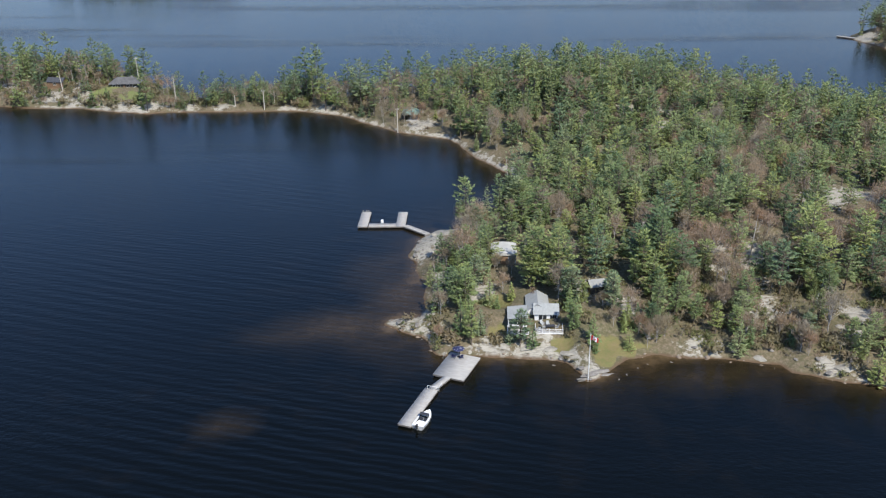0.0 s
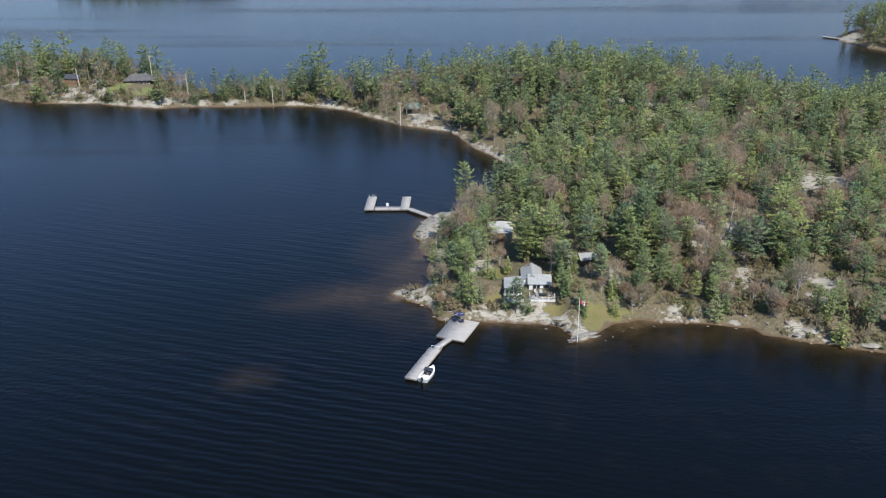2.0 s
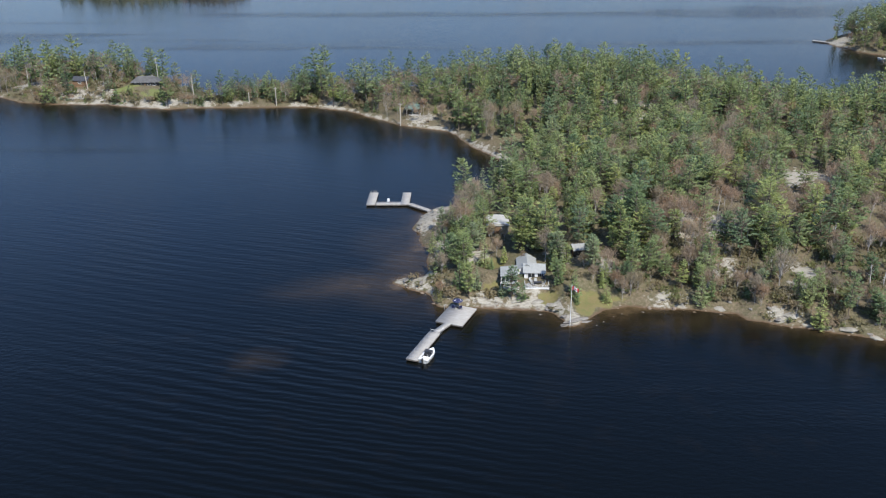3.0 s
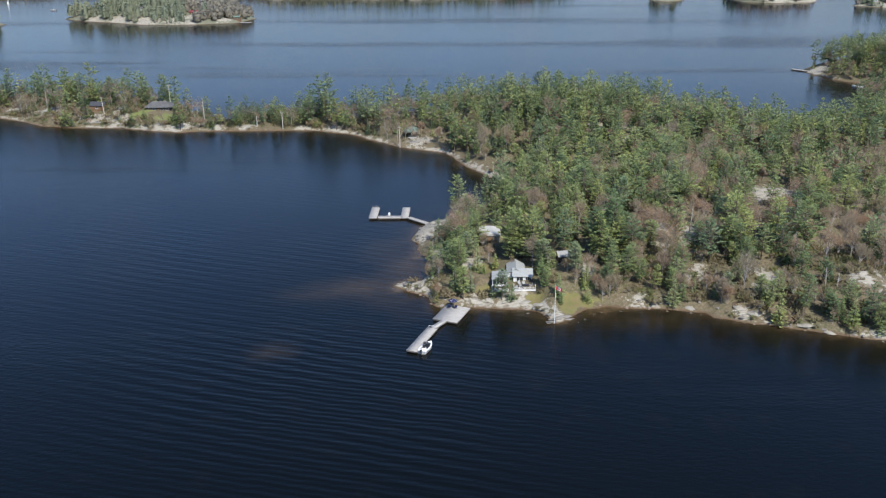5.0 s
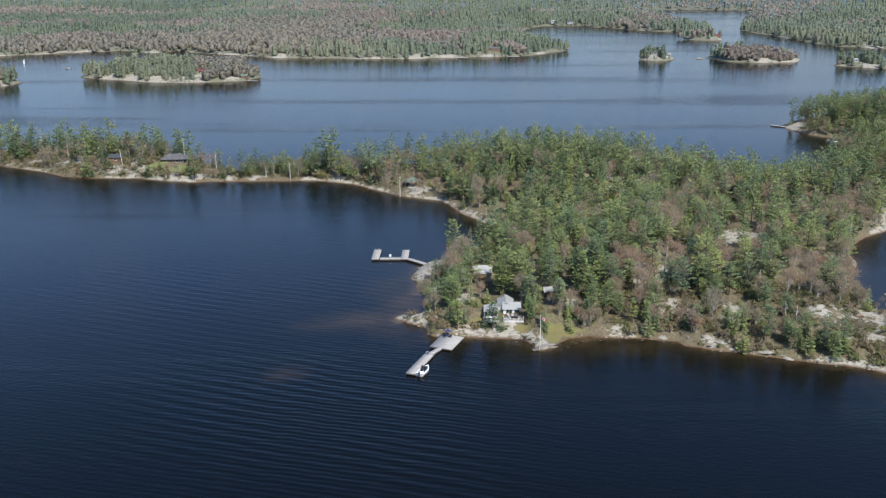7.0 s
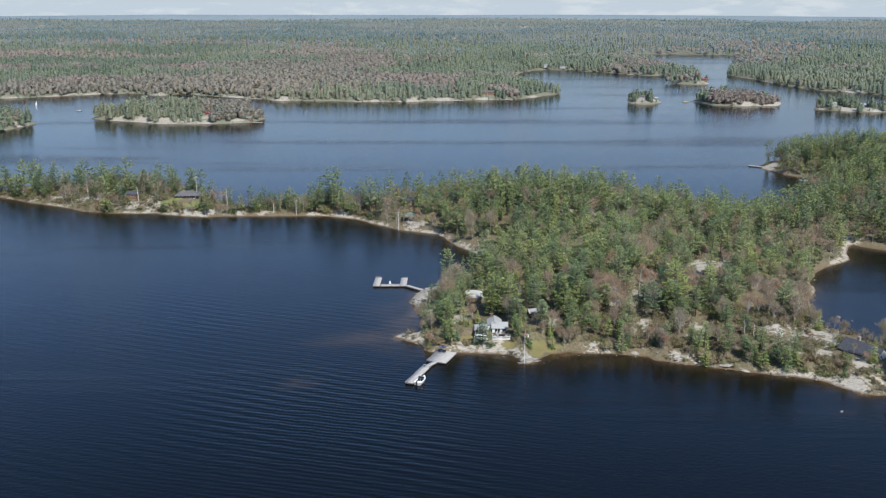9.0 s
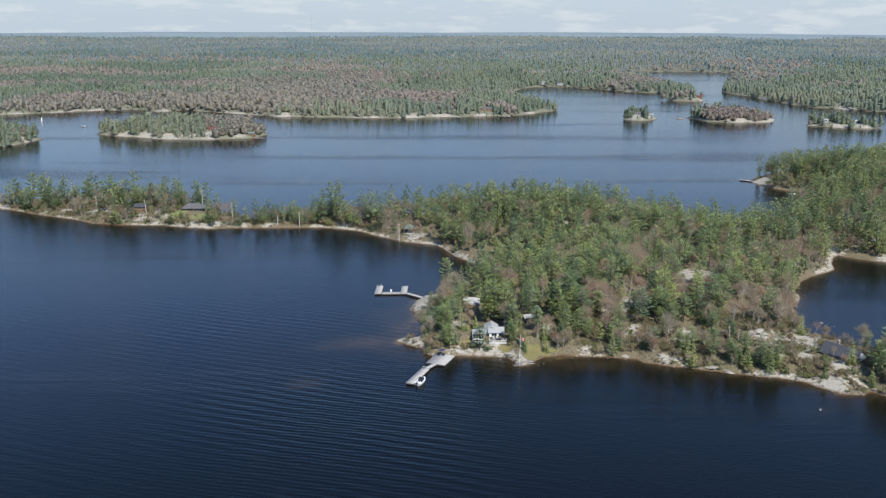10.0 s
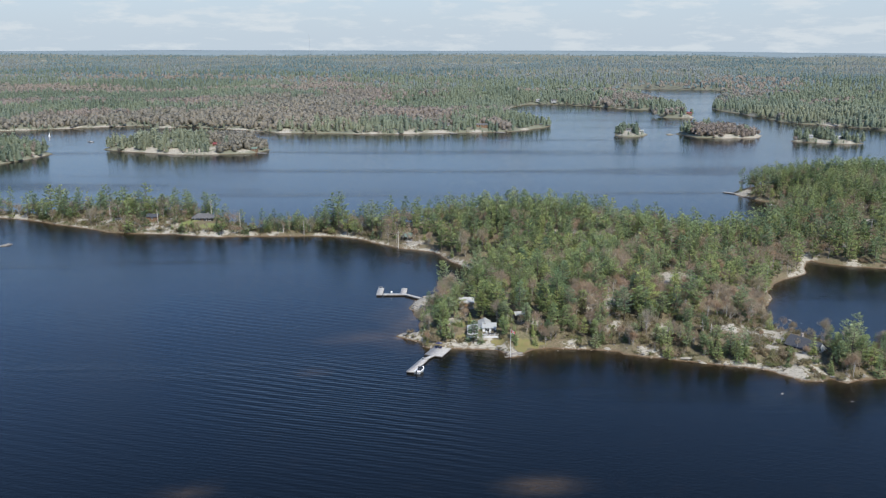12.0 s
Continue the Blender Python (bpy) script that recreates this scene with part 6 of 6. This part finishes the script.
HAND += [
    ("pine_tree", 8, 25.0, 180.2, 1.00),
    ("pine_tree", 7, 19.6, 186.1, 1.00),
    ("pine_tree", 1, 27.2, 172.6, 0.90),
    ("bare_tree", 3, 12.5, 190.8, 0.55),
    ("spruce_tree", 5, 58.5, 157.1, 0.95),
    ("spruce_tree", 2, 53.7, 153.9, 0.90),
    ("pine_tree", 0, 80.5, 146.9, 0.90),
    ("spruce_tree", 5, 79.8, 151.9, 0.90),
    ("shrub", 4, 66.4, 159.1, 1.10),
    ("shrub", 5, 75.6, 155.2, 1.00),
    ("spruce_tree", 0, 64.7, 161.0, 0.90),
    ("spruce_tree", 4, 83.7, 141.2, 0.95),
    ("spruce_tree", 5, 97.5, 142.5, 1.00),
    ("pine_tree", 1, 94.5, 145.3, 0.80),
    ("spruce_tree", 0, 103.0, 135.6, 0.80),
    ("shrub", 5, 113.4, 143.7, 1.30),
    ("shrub", 4, 116.7, 155.6, 1.10),
    ("shrub", 5, 113.6, 155.6, 1.00),
    ("spruce_tree", 5, 128.7, 140.0, 1.00),
    ("spruce_tree", 1, 118.5, 134.6, 0.80),
    ("shrub", 3, 113.0, 144.5, 1.20),
    ("bare_tree", 0, 126.3, 139.4, 0.60),
    ("spruce_tree", 4, 3.5, 162.7, 1.00),
    ("spruce_tree", 2, 7.5, 163.0, 1.00),
    ("bare_tree", 0, 8.7, 164.1, 0.60),
    ("spruce_tree", 3, -2.9, 189.2, 0.90),
    ("spruce_tree", 1, -1.2, 194.3, 0.90),
    ("spruce_tree", 5, 0.1, 185.7, 0.80),
]
HAND += [
    ("bare_tree", 1, 0.8, 196.4, 0.70),
    ("spruce_tree", 4, 2.8, 195.3, 0.90),
    ("spruce_tree", 2, 6.7, 192.7, 0.90),
    ("spruce_tree", 5, 8.6, 191.0, 1.00),
    ("bare_tree", 0, 11.9, 191.1, 0.55),
    ("bare_tree", 2, 15.7, 189.0, 0.55),
    ("bare_tree", 1, 13.9, 186.9, 0.55),
    ("bare_tree", 3, 13.1, 179.6, 0.70),
    ("spruce_tree", 1, 14.8, 176.8, 0.95),
    ("spruce_tree", 0, 11.6, 173.8, 0.80),
    ("spruce_tree", 2, 26.3, 169.0, 1.00),
    ("spruce_tree", 1, 27.7, 166.8, 1.10),
    ("pine_tree", 1, 29.6, 172.2, 0.70),
    ("spruce_tree", 4, 26.9, 175.2, 1.00),
    ("pine_tree", 2, 35.1, 171.2, 0.70),
    ("spruce_tree", 5, 35.9, 168.3, 0.90),
    ("bare_tree", 1, 33.1, 168.0, 0.70),
    ("bare_tree", 2, 34.8, 164.0, 0.60),
    ("bare_tree", 4, 38.0, 165.5, 0.80),
    ("bare_tree", 0, 39.8, 162.7, 0.80),
    ("spruce_tree", 3, 37.6, 164.8, 1.00),
    ("spruce_tree", 2, 39.4, 163.6, 0.95),
    ("shrub", 2, 25.9, 161.8, 0.90),
    ("shrub", 5, 10.9, 162.0, 1.10),
    ("shrub", 3, -1.8, 167.2, 1.00),
    ("spruce_tree", 4, 81.8, 146.7, 1.10),
    ("pine_tree", 1, 94.2, 146.7, 0.80),
    ("spruce_tree", 3, 95.8, 145.5, 1.10),
]
HAND += [
    ("spruce_tree", 0, 100.0, 143.8, 0.85),
    ("shrub", 3, 107.7, 146.9, 1.10),
    ("spruce_tree", 1, 69.0, 157.4, 0.90),
    ("spruce_tree", 5, 58.4, 156.1, 1.00),
    ("spruce_tree", 2, 61.2, 158.6, 1.00),
    ("shrub", 4, 76.8, 156.6, 1.20),
    ("bare_tree", 2, 87.7, 154.8, 0.80),
    ("bare_tree", 1, 91.8, 151.7, 0.90),
    ("pine_tree", 0, 58.8, 161.1, 0.80),
    ("pine_tree", 3, 55.2, 161.9, 0.70),
    ("pine_tree", 2, 133.7, 131.5, 0.90),
    ("pine_tree", 4, 134.9, 135.2, 0.85),
    ("pine_tree", 8, 138.3, 132.5, 1.00),
    ("pine_tree", 6, 140.8, 131.4, 0.90),
    ("pine_tree", 3, 145.1, 131.6, 0.90),
    ("spruce_tree", 5, 145.3, 127.2, 1.00),
    ("bare_tree", 2, 138.2, 128.9, 0.90),
    ("bare_tree", 3, 135.2, 127.9, 0.70),
    ("shrub", 3, 125.3, 130.1, 1.10),
    ("shrub", 5, 120.5, 139.4, 1.10),
    ("shrub", 4, 124.5, 135.0, 1.00),
    ("shrub", 5, 116.1, 139.5, 0.90),
    ("spruce_tree", 4, 135.6, 132.5, 1.00),
    ("spruce_tree", 5, 124.4, 168.0, 0.90),
    ("spruce_tree", 4, 131.0, 183.0, 1.00),
]
HAND += [
    ("pine_tree", 5, 134.4, 136.4, 0.80),
    ("pine_tree", 7, 139.2, 138.9, 0.95),
    ("pine_tree", 9, 143.1, 140.4, 1.00),
    ("spruce_tree", 2, 130.6, 129.8, 0.95),
    ("pine_tree", 3, 143.5, 136.3, 0.95),
    ("spruce_tree", 5, 136.6, 131.5, 1.10),
    ("spruce_tree", 2, 120.4, 137.8, 0.70),
    ("spruce_tree", 5, 104.0, 140.5, 1.05),
    ("spruce_tree", 2, 106.2, 142.0, 0.90),
    ("spruce_tree", 1, 98.4, 143.1, 0.90),
    ("shrub", 0, 113.8, 148.2, 1.60),
    ("shrub", 1, 119.6, 164.9, 1.30),
    ("shrub", 1, 117.6, 165.9, 1.20),
    ("shrub", 1, 125.1, 131.7, 1.00),
    ("spruce_tree", 2, 30.1, 156.8, 0.60),
    ("spruce_tree", 5, 37.3, 159.3, 0.65),
    ("bare_tree", 2, 41.1, 159.7, 0.75),
    ("shrub", 0, 24.3, 156.4, 0.80),
]
TALL = [(43, 341), (58, 345), (67, 344), (75, 334), (105, 297), (109, 296), (128, 280), (135, 281), (145, 280), (81, 319), (-144, 390), (-131, 384), (-158, 385), (-151, 388), (-103, 346), (-173, 384), (-45, 344), (-58, 350), (280, 467), (296, 466)]
HAND += [("shrub", k % 6, tx, ty, ts) for k, (tx, ty, ts) in enumerate(((-139, 357, 1.3), (-133, 355, 1.1), (-121, 364, 1.4), (-118, 358, 1.2), (-143, 367, 1.5), (-140, 372, 1.3), (-129, 353, 0.9), (-122, 370, 1.3), (-112, 355, 1.4), (-149, 362, 1.5)))]
HAND += [("pine_tree", 6 + k % 4, tx, ty, 1.02 if k < 10 else 1.05) for k, (tx, ty) in enumerate(TALL)]
for kind, which, tx, ty, ts in HAND:
    if ground_z(tx, ty) > 0.25:
        plant(kind, which, tx, ty, ground_z(tx, ty), ts, (tx * 37) % 360)
